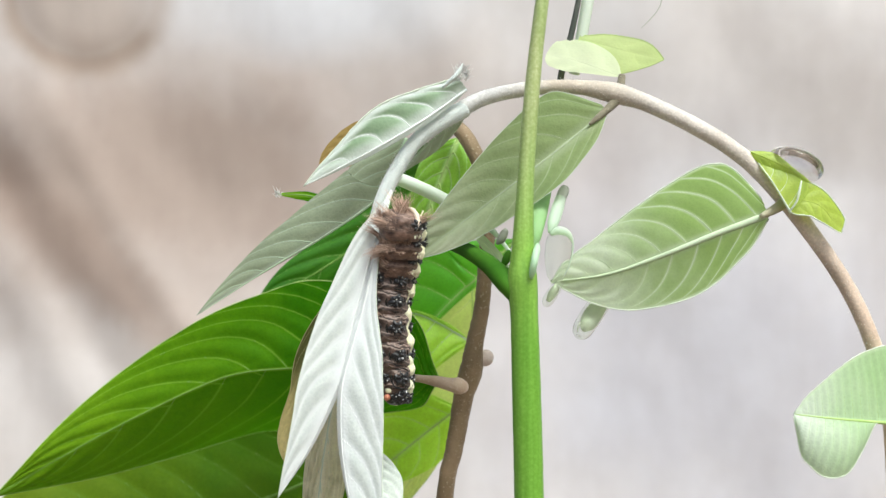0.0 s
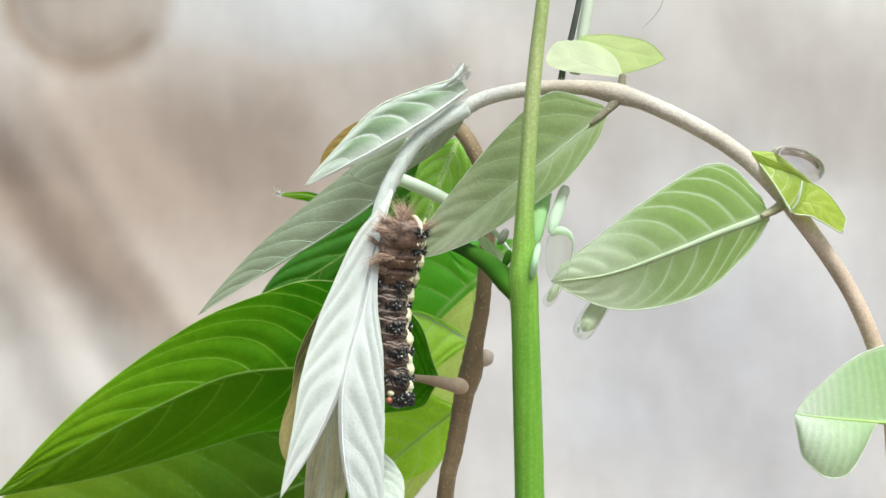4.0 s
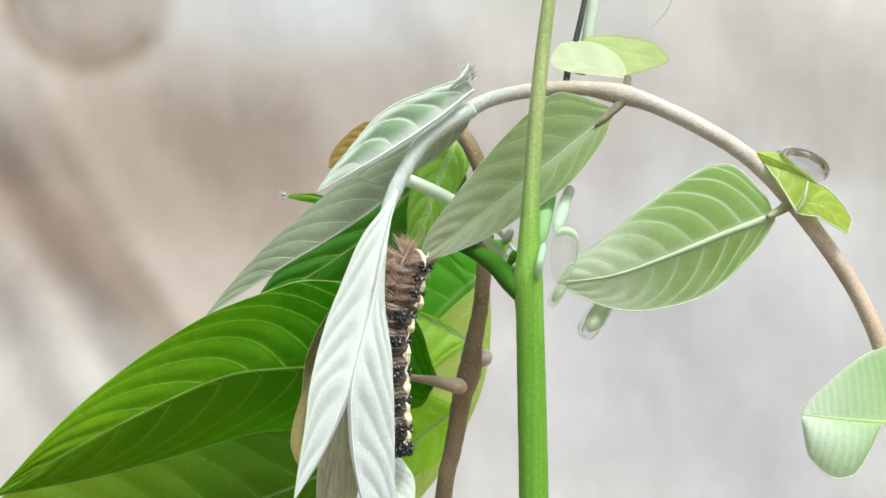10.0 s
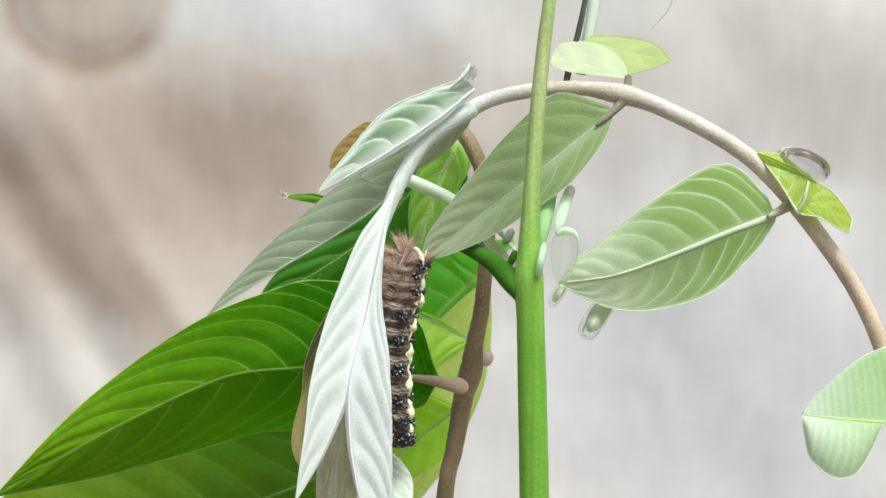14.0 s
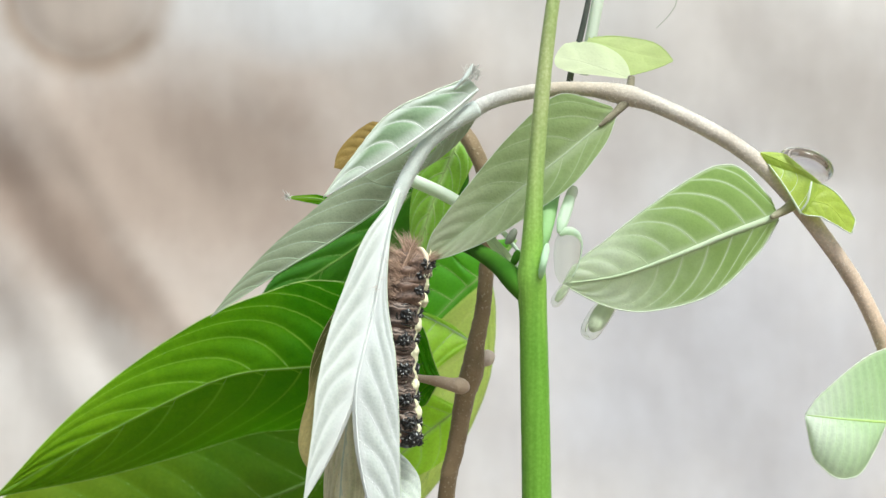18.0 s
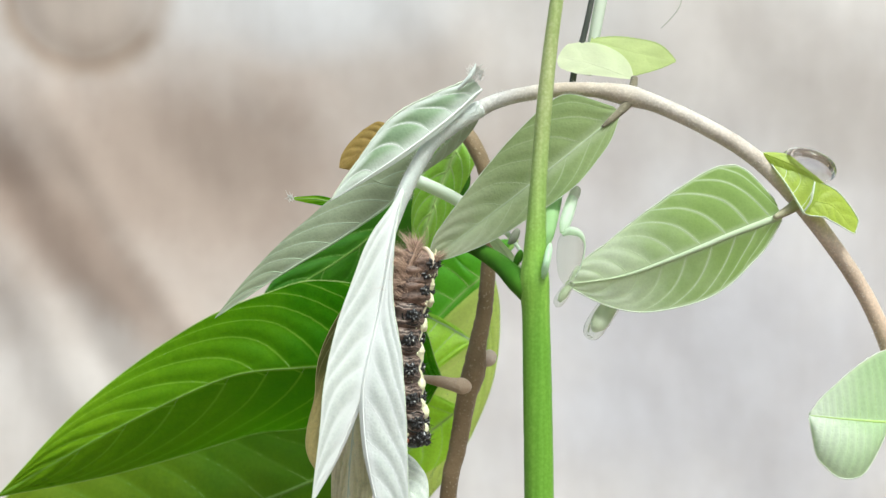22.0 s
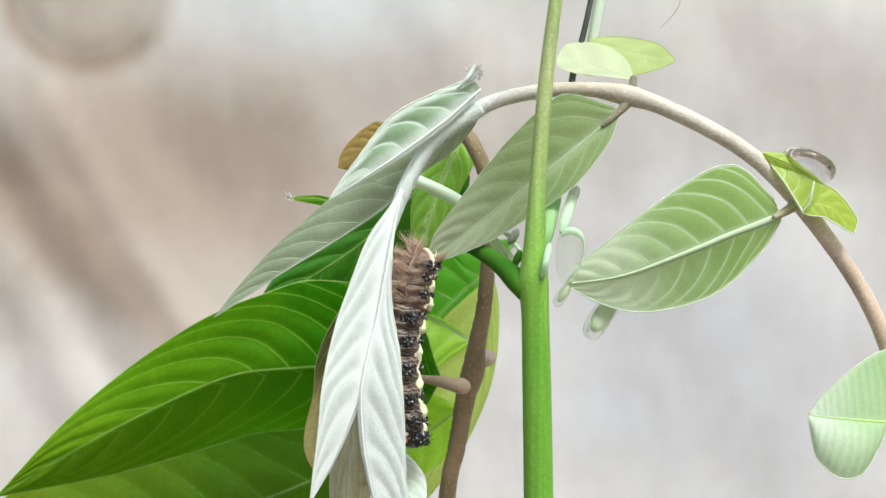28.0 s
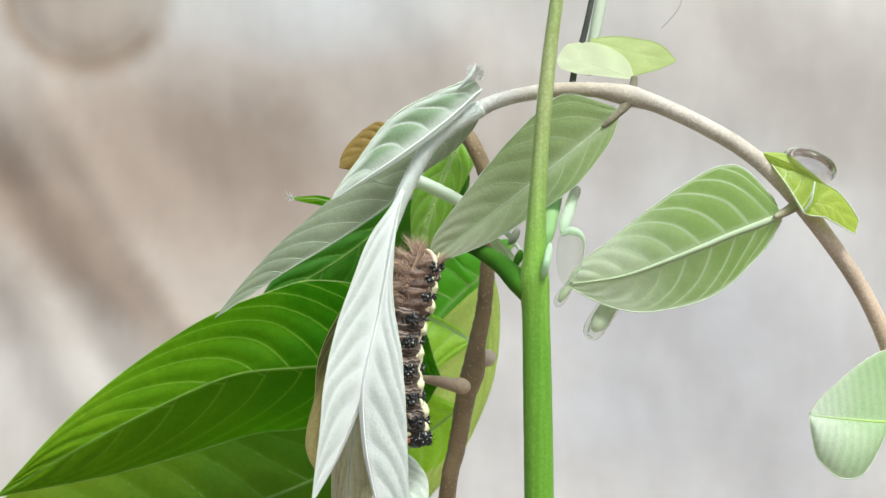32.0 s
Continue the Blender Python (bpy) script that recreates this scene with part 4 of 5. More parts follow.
# ================= the brown-stemmed plant behind =================
brown = thing("brown_stemmed_plant", spot(760, 3100, 12), "woody brown stem with broad glossy green leaves", "plant")
tube("stem", [(760, 3105, 12), (762, 2000, 12), (770, 1200, 12), (790, 885, 12), (806, 800, 12), (815, 750, 12), (824, 700, 12), (837, 655, 12), (843, 610, 12), (855, 550, 12),
              (861, 490, 12), (867, 400, 12), (866, 340, 12), (850, 285, 12), (824, 238, 13), (785, 205, 16), (740, 190, 20)],
     [60, 54, 36, 30, 31, 33, 36, 41, 32, 28, 27, 27, 28, 28, 28, 25, 22], M_WOOD, brown, 190, 16, 0.07, label="woody brown stem")
tube("leaf_stalk", [(827, 685, 8), (820, 684.5, 6), (812, 683, 5.6), (796, 680, 6.4), (774, 675, 8), (750, 671, 10), (700, 664, 14)], [10, 26, 29, 23, 20, 14, 9], M_KNOB, brown, 36, 14, 0.05, label="brown leaf stalk")
tube("leaf_scar", [(848, 636, 13.5), (858, 635, 13), (867, 633, 13), (874, 632, 13), (877, 632, 13)], [24, 30, 28, 18, 3], M_SCAR, brown, 16, 12, 0.06, label="pale round leaf scar")
LEAF_BIG = leaf(brown, [(778, 677, 11), (715, 664, 14), (620, 650, 17), (520, 652, 19), (400, 668, 20), (240, 740, 20), (100, 816, 19), (-8, 880, 18)],
                ([3, 28, 52, 68, 80, 92, 102, 111, 119, 126, 131, 130, 124, 115, 103, 89, 73, 55, 37, 19, 1], -50, 0),
                ([3, 38, 84, 112, 125, 137, 147, 151, 152, 144, 131, 118, 106, 96, 85, 72, 58, 42, 26, 13, 1], -22, 14), M_BIG, V_GREEN,
                veins=11, sweep=0.26, label="broad glossy dark green leaf", rib_width=4.5, vein_width=1.8, relief=0.95, wave=0.8, margin=V_LIME, margin_width=2.6)
LEAF_LOW = leaf(brown, [(660, 800, 36), (480, 880, 38), (300, 930, 39), (100, 956, 39), (-60, 950, 39)], ([5, 60, 80, 90, 90, 85, 80, 70, 50, 30, 1], 0, 0), ([20, 100, 140, 160, 165, 165, 160, 145, 120, 75, 1], -15, 0), M_OLIVE, V_GREEN,
                veins=8, label="olive green leaf", rib_width=9, vein_width=2.2, relief=0.5, wave=0.6, margin=V_LIME, margin_width=3)
leaf(brown, [(800, 250, 22), (740, 330, 25), (640, 430, 27), (520, 510, 28), (440, 570, 29)], ([5, 60, 75, 80, 80, 75, 70, 60, 45, 25, 1], -20, 0), ([5, 40, 55, 60, 60, 55, 50, 45, 35, 20, 1], -10, 0), M_DEEP, V_GREEN,
     label="deep green leaf", veins=7, relief=0.6)
leaf(brown, [(815, 245, 18), (790, 300, 17), (760, 380, 18), (735, 470, 20)], ([5, 34, 40, 40, 38, 36, 34, 28, 22, 14, 1], 25, 0), ([5, 26, 40, 46, 46, 44, 40, 34, 25, 14, 1], -15, 0), M_LIMEY, V_LIME,
     label="lime green leaf with pale ribs", veins=6, sweep=0.3, relief=0.5, vein_width=6, rib_width=10)
leaf(brown, [(915, 425, 27), (848, 492, 27), (820, 515, 28), (775, 560, 29), (735, 605, 30)], ([2, 6, 8, 10, 11, 11, 10, 9, 8, 5, 1], 15, 0), ([3, 40, 80, 104, 116, 120, 116, 100, 76, 40, 1], -12, 0), M_BACK, V_LIME,
     label="broad green leaf with pale veins", veins=5, sweep=0.2, relief=0.6, vein_width=3, rib_width=6)
LEAF_LIME = leaf(brown, [(846, 440, 34), (862, 540, 36), (848, 660, 37), (806, 760, 37), (752, 850, 37), (700, 930, 37)], ([3, 12, 17, 20, 22, 24, 26, 26, 22, 14, 1], -10, 0), ([3, 60, 90, 100, 110, 110, 100, 90, 70, 40, 1], 15, 0), M_LIME, V_LIME,
                 label="yellow-green leaf", vein_width=2, rib_width=5, veins=7, relief=0.5, wave=0.5, margin=V_LIME, margin_width=2.5)
leaf(brown, [(836, 606, 26), (790, 578, 26), (740, 556, 26), (680, 548, 27)], ([2, 40, 80, 110, 120, 120, 110, 90, 66, 36, 1], 20, 0), ([2, 5, 7, 8, 8, 8, 7, 6, 5, 3, 1], 20, 0), M_FRESH, V_CREAM,
     label="bright green leaf with a pale ridge", veins=4, sweep=0.35, relief=0.6, rib_width=9, vein_width=2)
leaf(brown, [(812, 724, 31), (762, 762, 32), (705, 808, 32), (640, 862, 33)], ([4, 25, 40, 50, 54, 54, 50, 44, 34, 18, 1], 10, 0), ([10, 50, 66, 76, 80, 80, 74, 62, 44, 24, 1], 10, 0), M_FRESH, V_LIME,
     label="green leaf with a pale ridge", veins=4, relief=0.5, rib_width=7, vein_width=1.5)
# ================= the caterpillar =================
cat = thing("caterpillar", spot(706, 620, -3.5), "dark brown banded caterpillar with black tufts and a pale side stripe", "caterpillar")
CY = -3.5                        # depth of its body, mm
#          half width, half length, plan units
GIRTH = [(38, 24), (40, 24), (41, 26), (41, 28), (40, 30), (39, 31), (37, 31), (32, 25), (22, 15)]
# place of each segment's outer flank (seconds, across, down), tail first, head last
CRAWL = [
    [(0, 748, 395), (2, 758, 402), (3.4, 755, 401), (5.6, 743, 450), (6.5, 750, 455), (7.2, 758, 460), (9, 758, 470), (12, 760, 466), (19, 766, 466), (32, 778, 471)],
    [(0, 748, 428), (2, 755, 436), (3.4, 750, 437), (5.6, 734, 475), (6.5, 744, 480), (7.2, 749, 480), (9, 747, 489), (12, 752, 487), (19, 757, 487), (32, 770, 493)],
    [(0, 740, 458), (2, 745, 467), (3.4, 740, 465), (5.6, 728, 503), (6.5, 740, 506), (7.2, 744, 510), (9, 743, 518), (12, 750, 514), (19, 755, 514), (32, 765, 526)],
    [(0, 731, 492), (2, 736, 496), (3.4, 732, 495), (5.6, 719, 535), (6.5, 725, 548), (7.2, 729, 551), (9, 727, 556), (12, 737, 555), (19, 744, 555), (32, 751, 562)],
    [(0, 723, 531), (2, 728, 534), (3.4, 724, 535), (5.6, 714, 570), (6.5, 714, 597), (7.2, 719, 598), (9, 718, 602), (12, 730, 600), (19, 738, 600), (32, 744, 604)],
    [(0, 723, 576), (2, 729, 576), (3.4, 725, 576), (5.6, 711, 607), (6.5, 713, 645), (7.2, 718, 649), (9, 717, 655), (12, 728, 651), (19, 737, 651), (32, 743, 652)],
    [(0, 727, 624), (2, 733, 620), (3.4, 729, 620), (5.6, 709, 652), (6.5, 714, 695), (7.2, 717, 702), (9, 717, 709), (12, 728, 702), (19, 739, 702), (32, 745, 702)],
    [(0, 728, 665), (2, 737, 661), (3.4, 731, 662), (5.6, 709, 702), (6.5, 719, 736), (7.2, 723, 754), (9, 720, 759), (12, 730, 744), (19, 744, 744), (32, 753, 742)],
    [(0, 722, 698), (2, 734, 695), (3.4, 730, 697), (5.6, 709, 739), (6.5, 724, 765), (7.2, 727, 787), (9, 720, 798), (12, 730, 775), (19, 744, 775), (32, 756, 775)]]


def still(k):
    """Segment k's middle on the plan when the air is still."""
    _, a, b = CRAWL[k][8]
    return a - GIRTH[k][0] * 0.95, b


def lathe(rings, sides, material, name, squash=1.0):
    """A barrel round z from (height, radius) rings."""
    v, f = [], []
    for z, r in rings:
        for i in range(sides):
            w = 2 * math.pi * i / sides
            q = 1 + 0.05 * noise.noise(Vector((math.cos(w) * 3, math.sin(w) * 3, z * 900)))
            v.append(Vector((math.cos(w) * r * q, math.sin(w) * r * q * squash, z)))
    for i in range(len(rings) - 1):
        for k in range(sides):
            a, b = i * sides + k, i * sides + (k + 1) % sides
            f.append((a, b, b + sides, a + sides))
    f += [tuple(range(sides))[::-1], tuple((len(rings) - 1) * sides + k for k in range(sides))]
    return v, f


def ball():
    """Vertices and faces of a small round bead."""
    bm = bmesh.new()
    bmesh.ops.create_icosphere(bm, subdivisions=4, radius=1)
    v, f = [q.co.copy() for q in bm.verts], [tuple(q.index for q in face.verts) for face in bm.faces]
    bm.free()
    return v, f


BALL = ball()
segments = []
rnd = random.Random(11)
for k, (r, hl) in enumerate(GIRTH):
    a, b = still(k)
    at = spot(a, b, CY)
    head_seg = k == 8
    rings = []
    for i in range(15):
        z = -1 + 2 * i / 14
        q = math.sqrt(max(0.0, 1 - abs(z) ** (2.4 if not head_seg and k else 2.0))) if (head_seg or k == 0) else (1 - 0.30 * abs(z) ** 3 - 0.05 * math.cos(z * 9))
        if k == 0 and z < 0:
            q = 1 - 0.22 * abs(z) ** 3
        rings.append((z * hl * U * 1.22, max(q, 0.04) * r * U))
    v, f = lathe(rings, 26, M_CAT, "segment")
    seg = put("head" if head_seg else "segment", mesh_of("segment", [at + q for q in v], f, M_HEAD if head_seg else (M_CATTAIL if k < 3 else M_CAT)), cat, at,
              "black shiny head" if head_seg else "")
    segments.append(seg)
    # black warts, each a cluster of glossy knobs with short bristles, round the visible flank
    for w, size in ((-8, 12), (-52, 13), (-95, 9)) if head_seg else ((-6, 10), (-44, 10)) if k < 3 else ((-6, 10.5), (-62, 12.5), (-118, 9)):
        out = Vector((math.cos(radians(w)), math.sin(radians(w)), 0))
        side = Vector((-out.y, out.x, 0))
        up = Vector((0, 0, 1))
        p = at + out * r * U * 0.94 + up * rnd.uniform(-2, 2) * U
        wv, wf = [], BALL[1]
        for q in BALL[0]:
            # a lumpy rosette: a ring of uneven knobs round a low middle
            turn, far = math.atan2(q.z, q.x), math.hypot(q.x, q.z)
            knob = 0.5 + 0.5 * math.cos(6 * turn + w + k + 1.5 * noise.noise(Vector((math.cos(turn) * 2, math.sin(turn) * 2, k + w))))
            lump = noise.noise(q * 3.1 + Vector((k * 5.0, w, 0))) * 0.3
            wide = size * U * (0.94 + 0.24 * knob * far + lump)
            deep = size * U * (0.42 + 0.5 * bell(far, 0.62, 0.3) * knob + lump * 0.8)
            wv.append(p + (side * q.x + up * q.z) * wide + out * q.y * deep)
        put("wart", mesh_of("wart", wv, wf, M_BLACK), seg, at)
        if k > 2 and not head_seg and -70 < w < -50:
            pts = []
            for i in range(25):
                q = 2 * math.pi * i / 24
                wq = radians(w) + 1.5 * size / r * math.cos(q)
                g = 1 + 0.12 * noise.noise(Vector((math.cos(q) * 2, math.sin(q) * 2, k)))
                pts.append(at + Vector((math.cos(wq) * r * 0.965, math.sin(wq) * r * 0.965, 1.42 * size * g * math.sin(q))) * U)
            rv, rf = tube_data(pts, [1.7 * U] * 25, 6, 0.3, k)
            put("wart_ring", mesh_of("wart_ring", rv, rf, M_HEAD), seg, at)
        roots = []
        for i in range(13):
            c = side * rnd.uniform(-0.6, 0.6) + up * rnd.uniform(-0.6, 0.6)
            d = (out * 0.7 + c + Vector((rnd.gauss(0, 0.3), rnd.gauss(0, 0.3), rnd.gauss(0, 0.3)))).normalized()
            roots.append((p + (c + out * 0.3) * size * U, d))
        hairs("bristles", roots, 9, 1.5, M_BLACK, seg, "", at, k * 7 + 1, 0.12)
        # pale specks that paint glints onto the black knobs
        dots = []
        for i in range(3):
            c = side * rnd.gauss(0, 0.4) + up * rnd.gauss(0.12, 0.4)
            q = p + (c + out * 0.52) * size * U
            e = (out + c * 0.8 + up * 0.3).normalized()
            g = rnd.uniform(0.4, 1.15)
            dots.append(tube_data([q - e * 2 * U, q + e * 1.2 * U, q + e * 2.4 * U], [1.4 * g * U, 1.35 * g * U, 0.4 * g * U], 6, 0.5, i))
        dv, df = join_data(dots)
        put("wart_glint", mesh_of("wart_glint", dv, df, M_GLINT), seg, at)
    if not head_seg:
        # the knobbly cream stripe along the outer flank, pinched where the warts sit
        zs = np.linspace(-1.14, 1.14, 27)
        pts = [at + Vector((math.cos(radians(4 * math.sin(3 * z + k))) * r * U * (0.90 - 0.07 * bell(z, 0, 0.3)), -r * U * 0.27 + 1.2 * U * math.sin(7 * z + k), z * hl * U)) for z in zs]
        rad = [(4.4 + 4.6 * min(1.0, abs(z) * 1.4) * (0.8 + 0.35 * noise.noise(Vector((z * 5, k * 3.7, 0))))) * U * math.sqrt(max(0.02, 1 - (z / 1.15) ** 4)) for z in zs]
        pv, pf = tube_data(pts, rad, 10, 0.3, k * 2.0)
        if k:
            put("side_stripe", mesh_of("side_stripe", pv, pf, M_CREAM), seg, at, "knobbly cream stripe")
        chunks = []
        for i in range(22):
            w = radians(rnd.gauss(-22, 12))
            z = rnd.choice((-1, 1)) * rnd.uniform(0.4, 1.0)
            d = Vector((math.cos(w), math.sin(w), 0))
            p = at + d * r * U * 0.95 + Vector((0, 0, z * hl * U))
            g = rnd.uniform(0.8, 1.7)
            ax = Vector((rnd.gauss(0, 0.3), rnd.gauss(0, 0.3), 1)).normalized()
            chunks.append(tube_data([p + ax * q * g * U for q in (-2.2, -1.4, 0, 1.4, 2.2)], [x * g * U for x in (0.15, 0.7, 0.95, 0.7, 0.15)], 7, 0.35, i))
        pv, pf = join_data(chunks)
        put("flank_patch", mesh_of("flank_patch", pv, pf, M_CREAM), seg, at)
        # skin folds across the back on both sides of the warts
        for z, g in ((0.56, 1.5), (-0.58, 1.3)) if k > 2 else ():
            pts = [at + Vector((math.cos(radians(w)) * r * 0.955 * U, math.sin(radians(w)) * r * 0.955 * U, (z * hl + (5.0 * bell(w, -62, 22) - 1.5) * (1 if z > 0 else -1) + 1.2 * math.sin(w * 0.09 + k)) * U)) for w in range(-160, -12, 6)]
            pv, pf = tube_data(pts, [0.5 * U + g * U * (0.6 + 0.5 * noise.noise(Vector((i * 0.35, k * 1.9, z)))) for i in range(len(pts))], 7)
            put("skin_fold", mesh_of("skin_fold", pv, pf, M_CATTAIL if k < 3 else M_CAT), seg, at)
    else:
        for da, db, mat, nm in ((-13, -1, M_RED, "red_spot"), (-11, 11, M_CREAM, "cream_spot")):
            q = at + Vector((da * U, -22 * U, db * U))
            pv, pf = tube_data([q, q + Vector((-2 * U, -5 * U, 0)), q + Vector((-2.5 * U, -7 * U, 0))], [6 * U, 5.4 * U, 2 * U], 10)
            put(nm, mesh_of(nm, pv, pf, mat), seg, at)
    if k == 0:
        # the pale hooked plate on the tail
        pts = [at + Vector((x * U, -26 * U + 0.3 * y * U, y * U)) for x, y in ((8, 27), (17, 24), (24, 16), (28, 4), (27, -8))]
        pv, pf = tube_data([Vector(q) for q in smooth([tuple(q) for q in pts], 20)], [(1.5 + 3.4 * math.sin(math.pi * i / 20) ** 0.7) * U for i in range(21)], 9, 0.35)
        put("tail_plate", mesh_of("tail_plate", pv, pf, M_TAILCREAM), seg, at, "pale hooked plate")
    # silky fur, thick and tan on the tail end, lying along the body
    count, length = ((1250, 30), (850, 29), (600, 26), (300, 17), (170, 14), (120, 12), (90, 11), (50, 9), (6, 6))[k]
    roots = []
    tufts = []
    for i in range(max(3, count // 55)):
        w, z = radians(rnd.uniform(-172, -34) if k < 3 else rnd.uniform(-170, -88)), rnd.uniform(-0.85, 0.9)
        tufts.append((w, z, Vector((rnd.uniform(-1.3, 0.6), 0.1, rnd.uniform(-0.1, 1.4))) if k < 3 else Vector((rnd.uniform(-0.9, 0.2), 0, rnd.uniform(0.1, 0.9))),
                      Vector((rnd.uniform(-0.4, 0.35), rnd.uniform(-0.1, 0.2), rnd.uniform(-0.35, 0.2))) if k < 3 else Vector()))
    for i in range(count):
        w, z, lean, curl = tufts[i % len(tufts)]
        w += radians(rnd.gauss(0, 6))
        z = min(max(z + rnd.gauss(0, 0.09), -0.95), 0.95)
        out = Vector((math.cos(w), math.sin(w), 0))
        roots.append((at + out * r * U * (0.93 if k else 0.85 * math.sqrt(max(0.05, 1 - max(z, 0) ** 2))) + Vector((0, 0, z * hl * U)), out * 0.16 + lean, curl))
    tagged(hairs("fur", roots, length, 0.85 if k < 3 else 0.75, M_FUR, seg, "", at, k + 20, 0.05), kind="stuff")

# ================= the water drop =================
M_WATER, nt, pr, out = nodes_of("water")
pr.inputs["Transmission Weight"].default_value, pr.inputs["Roughness"].default_value, pr.inputs["IOR"].default_value = 1.0, 0.0, 1.33
bm = bmesh.new()
bmesh.ops.create_uvsphere(bm, u_segments=32, v_segments=20, radius=1)
bmesh.ops.scale(bm, vec=(50 * U, 46 * U, 27 * U), verts=bm.verts)
me = bpy.data.meshes.new("water_drop")
bm.to_mesh(me)
bm.free()
me.materials.append(M_WATER)
me.polygons.foreach_set("use_smooth", [True] * len(me.polygons))
drop = new("water_drop", me)
drop.location = spot(1427, 293, -0.4)
drop.rotation_euler = (radians(-14), radians(23), 0)
tagged(drop, "clear round water drop lying on a green leaf", "water drop")

# ================= what moves =================
# the breeze: sideways sway of the vine and of the plant behind it, in plan units, at half-second steps
AIR_1 = [(0, -18.2, -3.1), (0.5, -15.2, -0.8), (1, -14.9, -0.8), (1.5, -13.9, -0.8), (2, -13.4, 0), (2.5, -15.2, 0), (3, -17.7, -1.6), (3.5, -16.7, -1.6),
         (4.5, -17.2, -5.2), (5.5, -17.2, -9.1), (6, -15.2, -8.4), (6.5, -15.9, -8.4), (7, -14.1, -6.1)]
GUST_1 = [(7.1, -10.5, -7.25), (7.2, -8, -6), (7.3, -14, -9), (7.4, -10.5, -7.25), (7.5, -8.4, -7.6), (7.6, -20.5, -12.25), (7.7, -17, -10.5), (7.8, -9, -6.5), (7.9, -8, -6), (8, -25, -15.3),
          (8.1, -20, -12), (8.2, -14, -9), (8.3, -30, -17), (8.4, -18, -11), (8.5, -0.3, -2.3), (8.6, -20.5, -12.25), (8.7, -15.5, -9.75), (8.8, -6, -5)]
GUST_2 = [(9, -8.8, -6.1), (9.5, -7.8, -3.8), (10, -7.8, -5.3), (10.1, -6, -4), (10.2, -11, -6.5), (10.3, -12, -7), (10.4, -9.8, -5.9), (10.5, -11.9, -6.9), (10.6, -13, -7.5), (10.7, -4, -3), (10.8, -5.5, -3.75), (10.9, -8, -5),
          (11, 2.2, 1.6), (11.1, -4, -1.5), (11.2, -3, -1), (11.3, 2, 1.5)]
AIR_2 = [(11.5, -1.3, 0.8), (12, -5.1, -0.8), (12.5, -4.6, -1.6),
         (13, -1.3, 0), (13.5, -5.3, -2.3), (14, -6.8, -3.1), (14.5, -4.8, -1.6), (15.5, -2, -0.8), (16.5, 0.2, 0), (17, 1.3, 0.8), (17.5, -1.5, 0), (18, -1.5, -0.8)]
AIR_3 = [(18.5, 0.2, 0), (19, 0, 0), (19.5, -0.5, -0.8), (20, -0.6, -0.8), (20.5, -0.6, -0.8), (21, -1.3, 0.8), (21.5, 1.7, 1.6), (22, 3.8, 2.3), (22.5, 2.8, 2.3),
         (23, 2.5, 1.6), (23.5, 1.7, 0.8), (24, 1.2, 0.8), (24.5, -3, -1.6), (25, -8.4, -4.6), (25.5, -1.5, -0.8)]
AIR_4 = [(26.5, 0, -0.3), (27.5, 1.2, 0), (28, 2.5, 0.8), (28.5, 2.7, 0.8), (29, 2, 0.8), (29.5, -0.3, 0), (30, 0.2, 0), (30.5, 2, 1.6), (31, 2.2, 0.8), (31.5, 2, 0), (32, 3.8, 0.8)]
AIR = AIR_1 + GUST_1 + GUST_2 + AIR_2 + AIR_3 + AIR_4


def air(t, which=1):
    return float(np.interp(t, [r[0] for r in AIR], [r[which] for r in AIR]))


def swung(pivot, shift, turn, y=0.0):
    """The movement that shifts pivot by shift plan units across and turns by turn radians about it, in the picture's plane."""
    k = U * (1 + y * 0.001 / D)
    return Matrix.Translation(pivot + Vector((shift * k, 0, 0))) @ Matrix.Rotation(turn, 4, "Y") @ Matrix.Translation(-pivot)


def vine_move(t):
    f = air(t)
    return swung(spot(1118, 155), f, -0.0003 * f) @ Matrix.Translation((0, 0, -0.17 * f * U))


def key_part(ob, root_move, moves):
    """moves(t): the part's movement in the world."""
    base, at = world_origin(ob.parent), world_origin(ob)
    rows = []
    for t, *_ in AIR:
        m = root_move(t).inverted() @ moves(t)
        rows.append((t, Matrix.Translation(-base) @ m @ Matrix.Translation(at)))
    walk(ob, rows)


def hang_move(t):
    return swung(spot(690, 371, -4), 1.5 * air(t), -0.7 * air(t) / 320.0)


def pair_move(t, turn):
    """The hanging pair: before the gust it lies a little further over than the breeze alone would carry it."""
    e = float(np.interp(t, [0, 3.5, 6, 8.5, 10.5, 12], [12, 12, 4, 5, 7, 0]))
    return hang_move(t) @ swung(spot(690, 371, -4), e, turn * e)


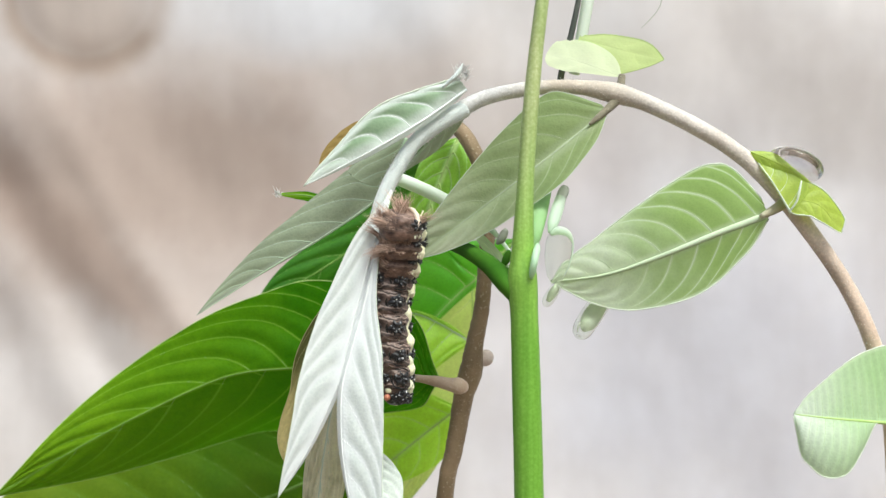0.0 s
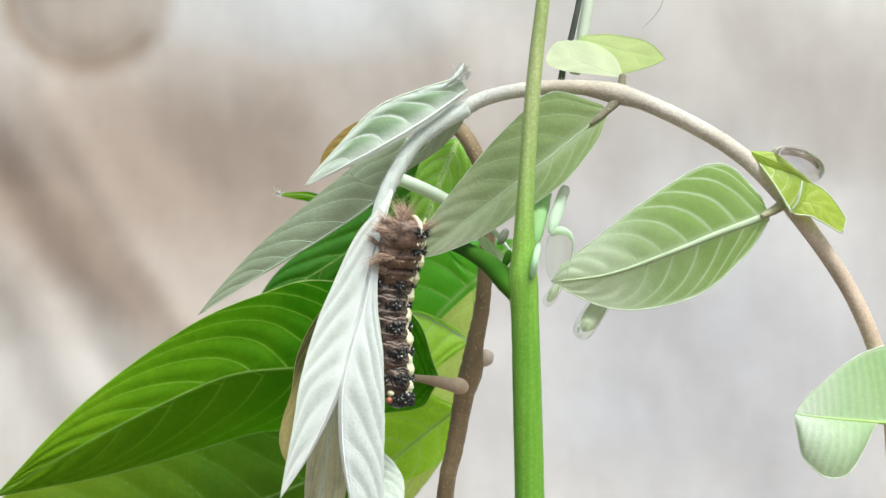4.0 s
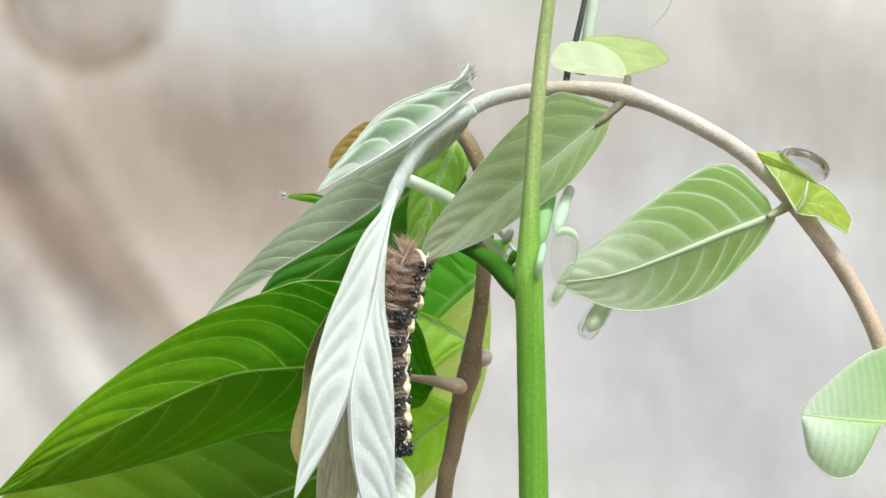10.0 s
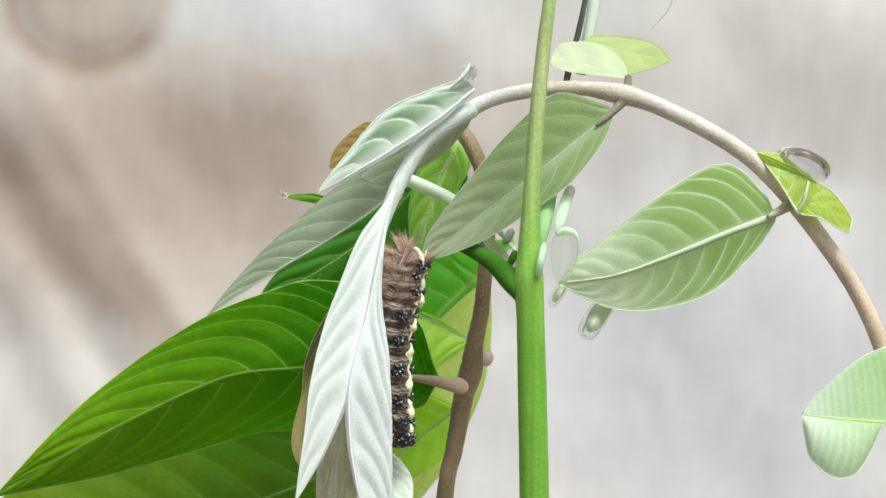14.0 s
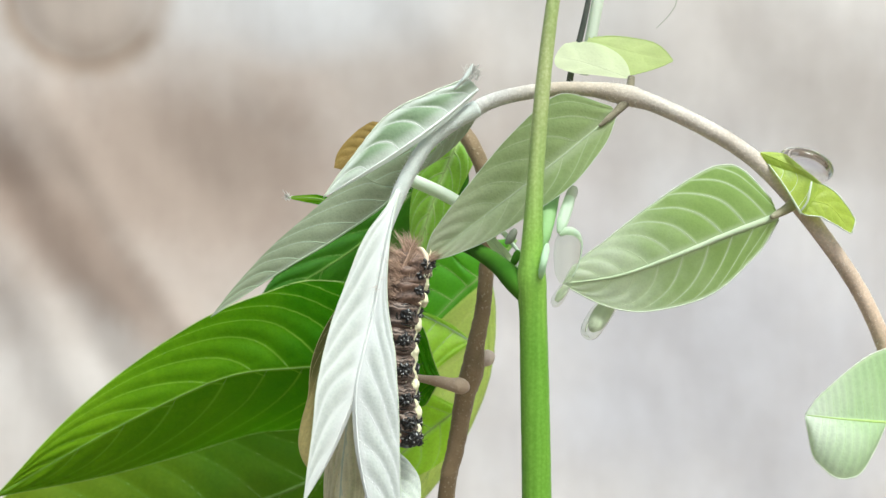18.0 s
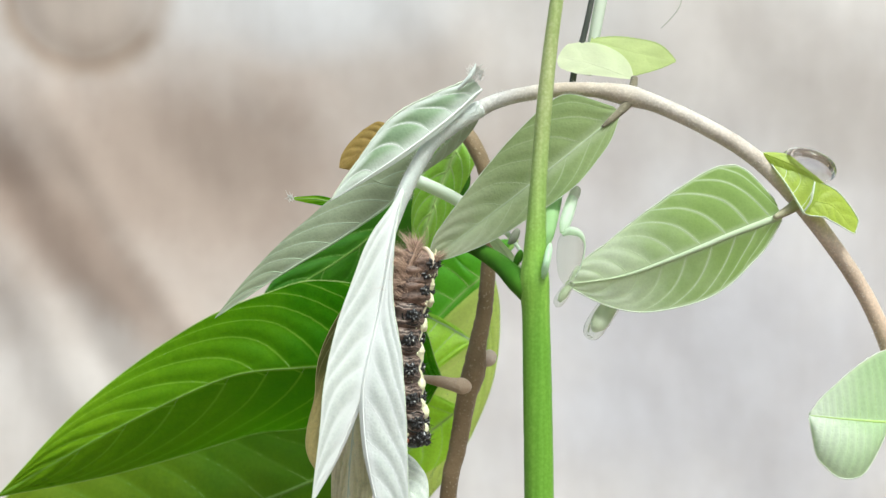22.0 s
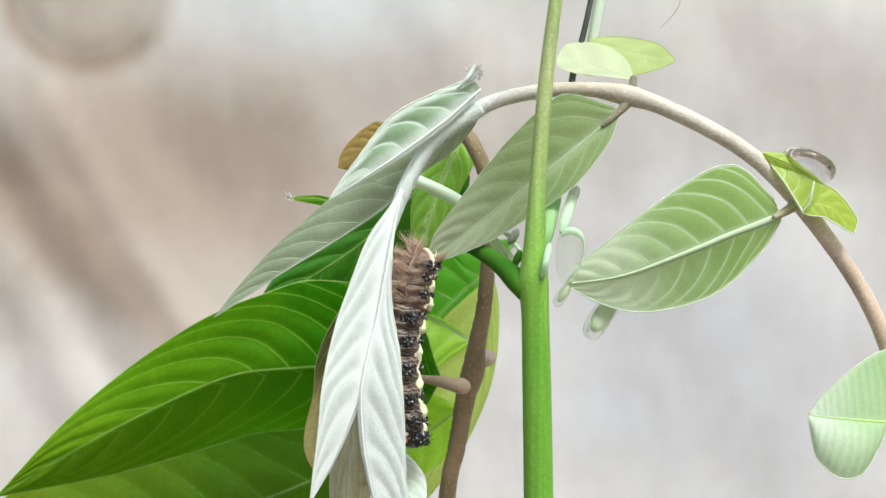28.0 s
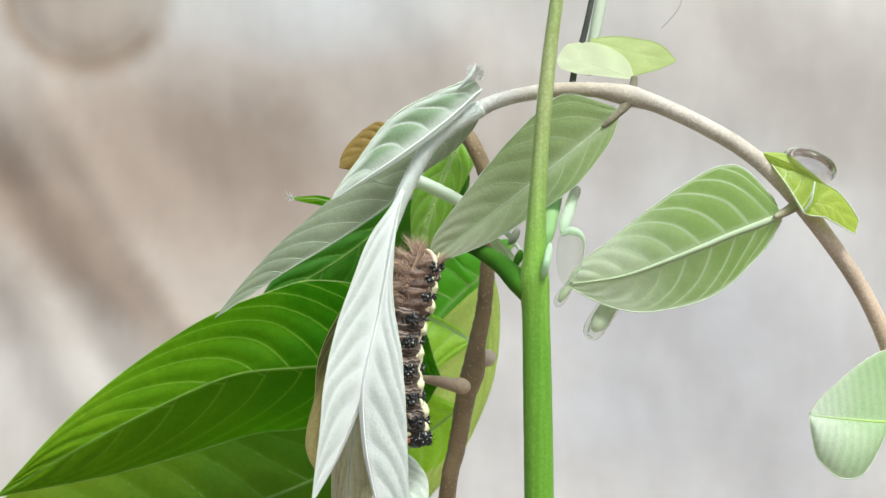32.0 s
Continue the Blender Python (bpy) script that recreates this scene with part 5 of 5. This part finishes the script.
def motions():
    at = world_origin(vine)
    walk(vine, [(t, vine_move(t) @ Matrix.Translation(at)) for t, *_ in AIR])
    at = world_origin(green)
    walk(green, [(t, swung(spot(945, 900, -14), 0.8 * air(t), 0.0004 * air(t), -14) @ Matrix.Translation(at)) for t, *_ in AIR])
    key_part(THREAD, lambda t: swung(spot(945, 900, -14), 0.8 * air(t), 0.0004 * air(t), -14), lambda t: swung(spot(1180, 30, 4), 1.6 * air(t), 0.0, 4))
    at = world_origin(brown)
    walk(brown, [(t, swung(at, air(t, 2), 0.0, 15) @ Matrix.Translation(at)) for t, *_ in AIR])
    brown_move = lambda t: swung(at, air(t, 2), 0.0, 15)
    key_part(LEAF_LIME, brown_move, lambda t: swung(at, 1.4 * air(t), 0.0, 36))
    for ob, turn in ((LEAF_H1, 0.002), (LEAF_H2, 0.0), (LEAF_K, 0.001), (LEAF_J, 0.0), (LEAF_TAN, 0.002)):
        key_part(ob, vine_move, lambda t: pair_move(t, turn))
    key_part(LEAF_Y, vine_move, lambda t: swung(spot(650, 260, 5), 1.7 * air(t), 0.0))
    key_part(LEAF_A3, vine_move, lambda t: swung(spot(840, 190), 1.2 * air(t), -0.3 * air(t) / 190.0))
    key_part(shoot, vine_move, lambda t: swung(spot(840, 190), 1.2 * air(t), -0.3 * air(t) / 190.0))
    key_part(LEAF_A1, vine_move, lambda t: swung(spot(840, 160), 1.2 * air(t), -0.9 * max(air(t), -17) / 190.0))
    key_part(LEAF_A2, vine_move, lambda t: swung(spot(740, 270), 1.4 * air(t), -0.12 * air(t) / 240.0))
    at = world_origin(cat)
    walk(cat, [(t, hang_move(t) @ Matrix.Translation(at)) for t, *_ in AIR])
    base = world_origin(cat)
    for k, seg in enumerate(segments):
        rows = []
        for t, a, b in CRAWL[k]:
            a -= air(t) * (1.5 + 0.7 * (b - 371) / 320.0)
            # at first the tail end rides on the face of the hanging leaf
            fore = float(np.interp(t, [0, 3.4, 5.6], [1, 1, 0])) * (4.4, 2.6, 1.0)[k] if k < 3 else 0.0
            rows.append((t, Matrix.Translation(spot(a - GIRTH[k][0] * 0.95, b, CY - fore) - base)))
        walk(seg, rows)
    at = Vector(drop.location)
    walk(drop, [(t, vine_move(t) @ Matrix.Translation(at) @ pose(0, 0, 0, -14, 23, 0)) for t, *_ in AIR])


motions()
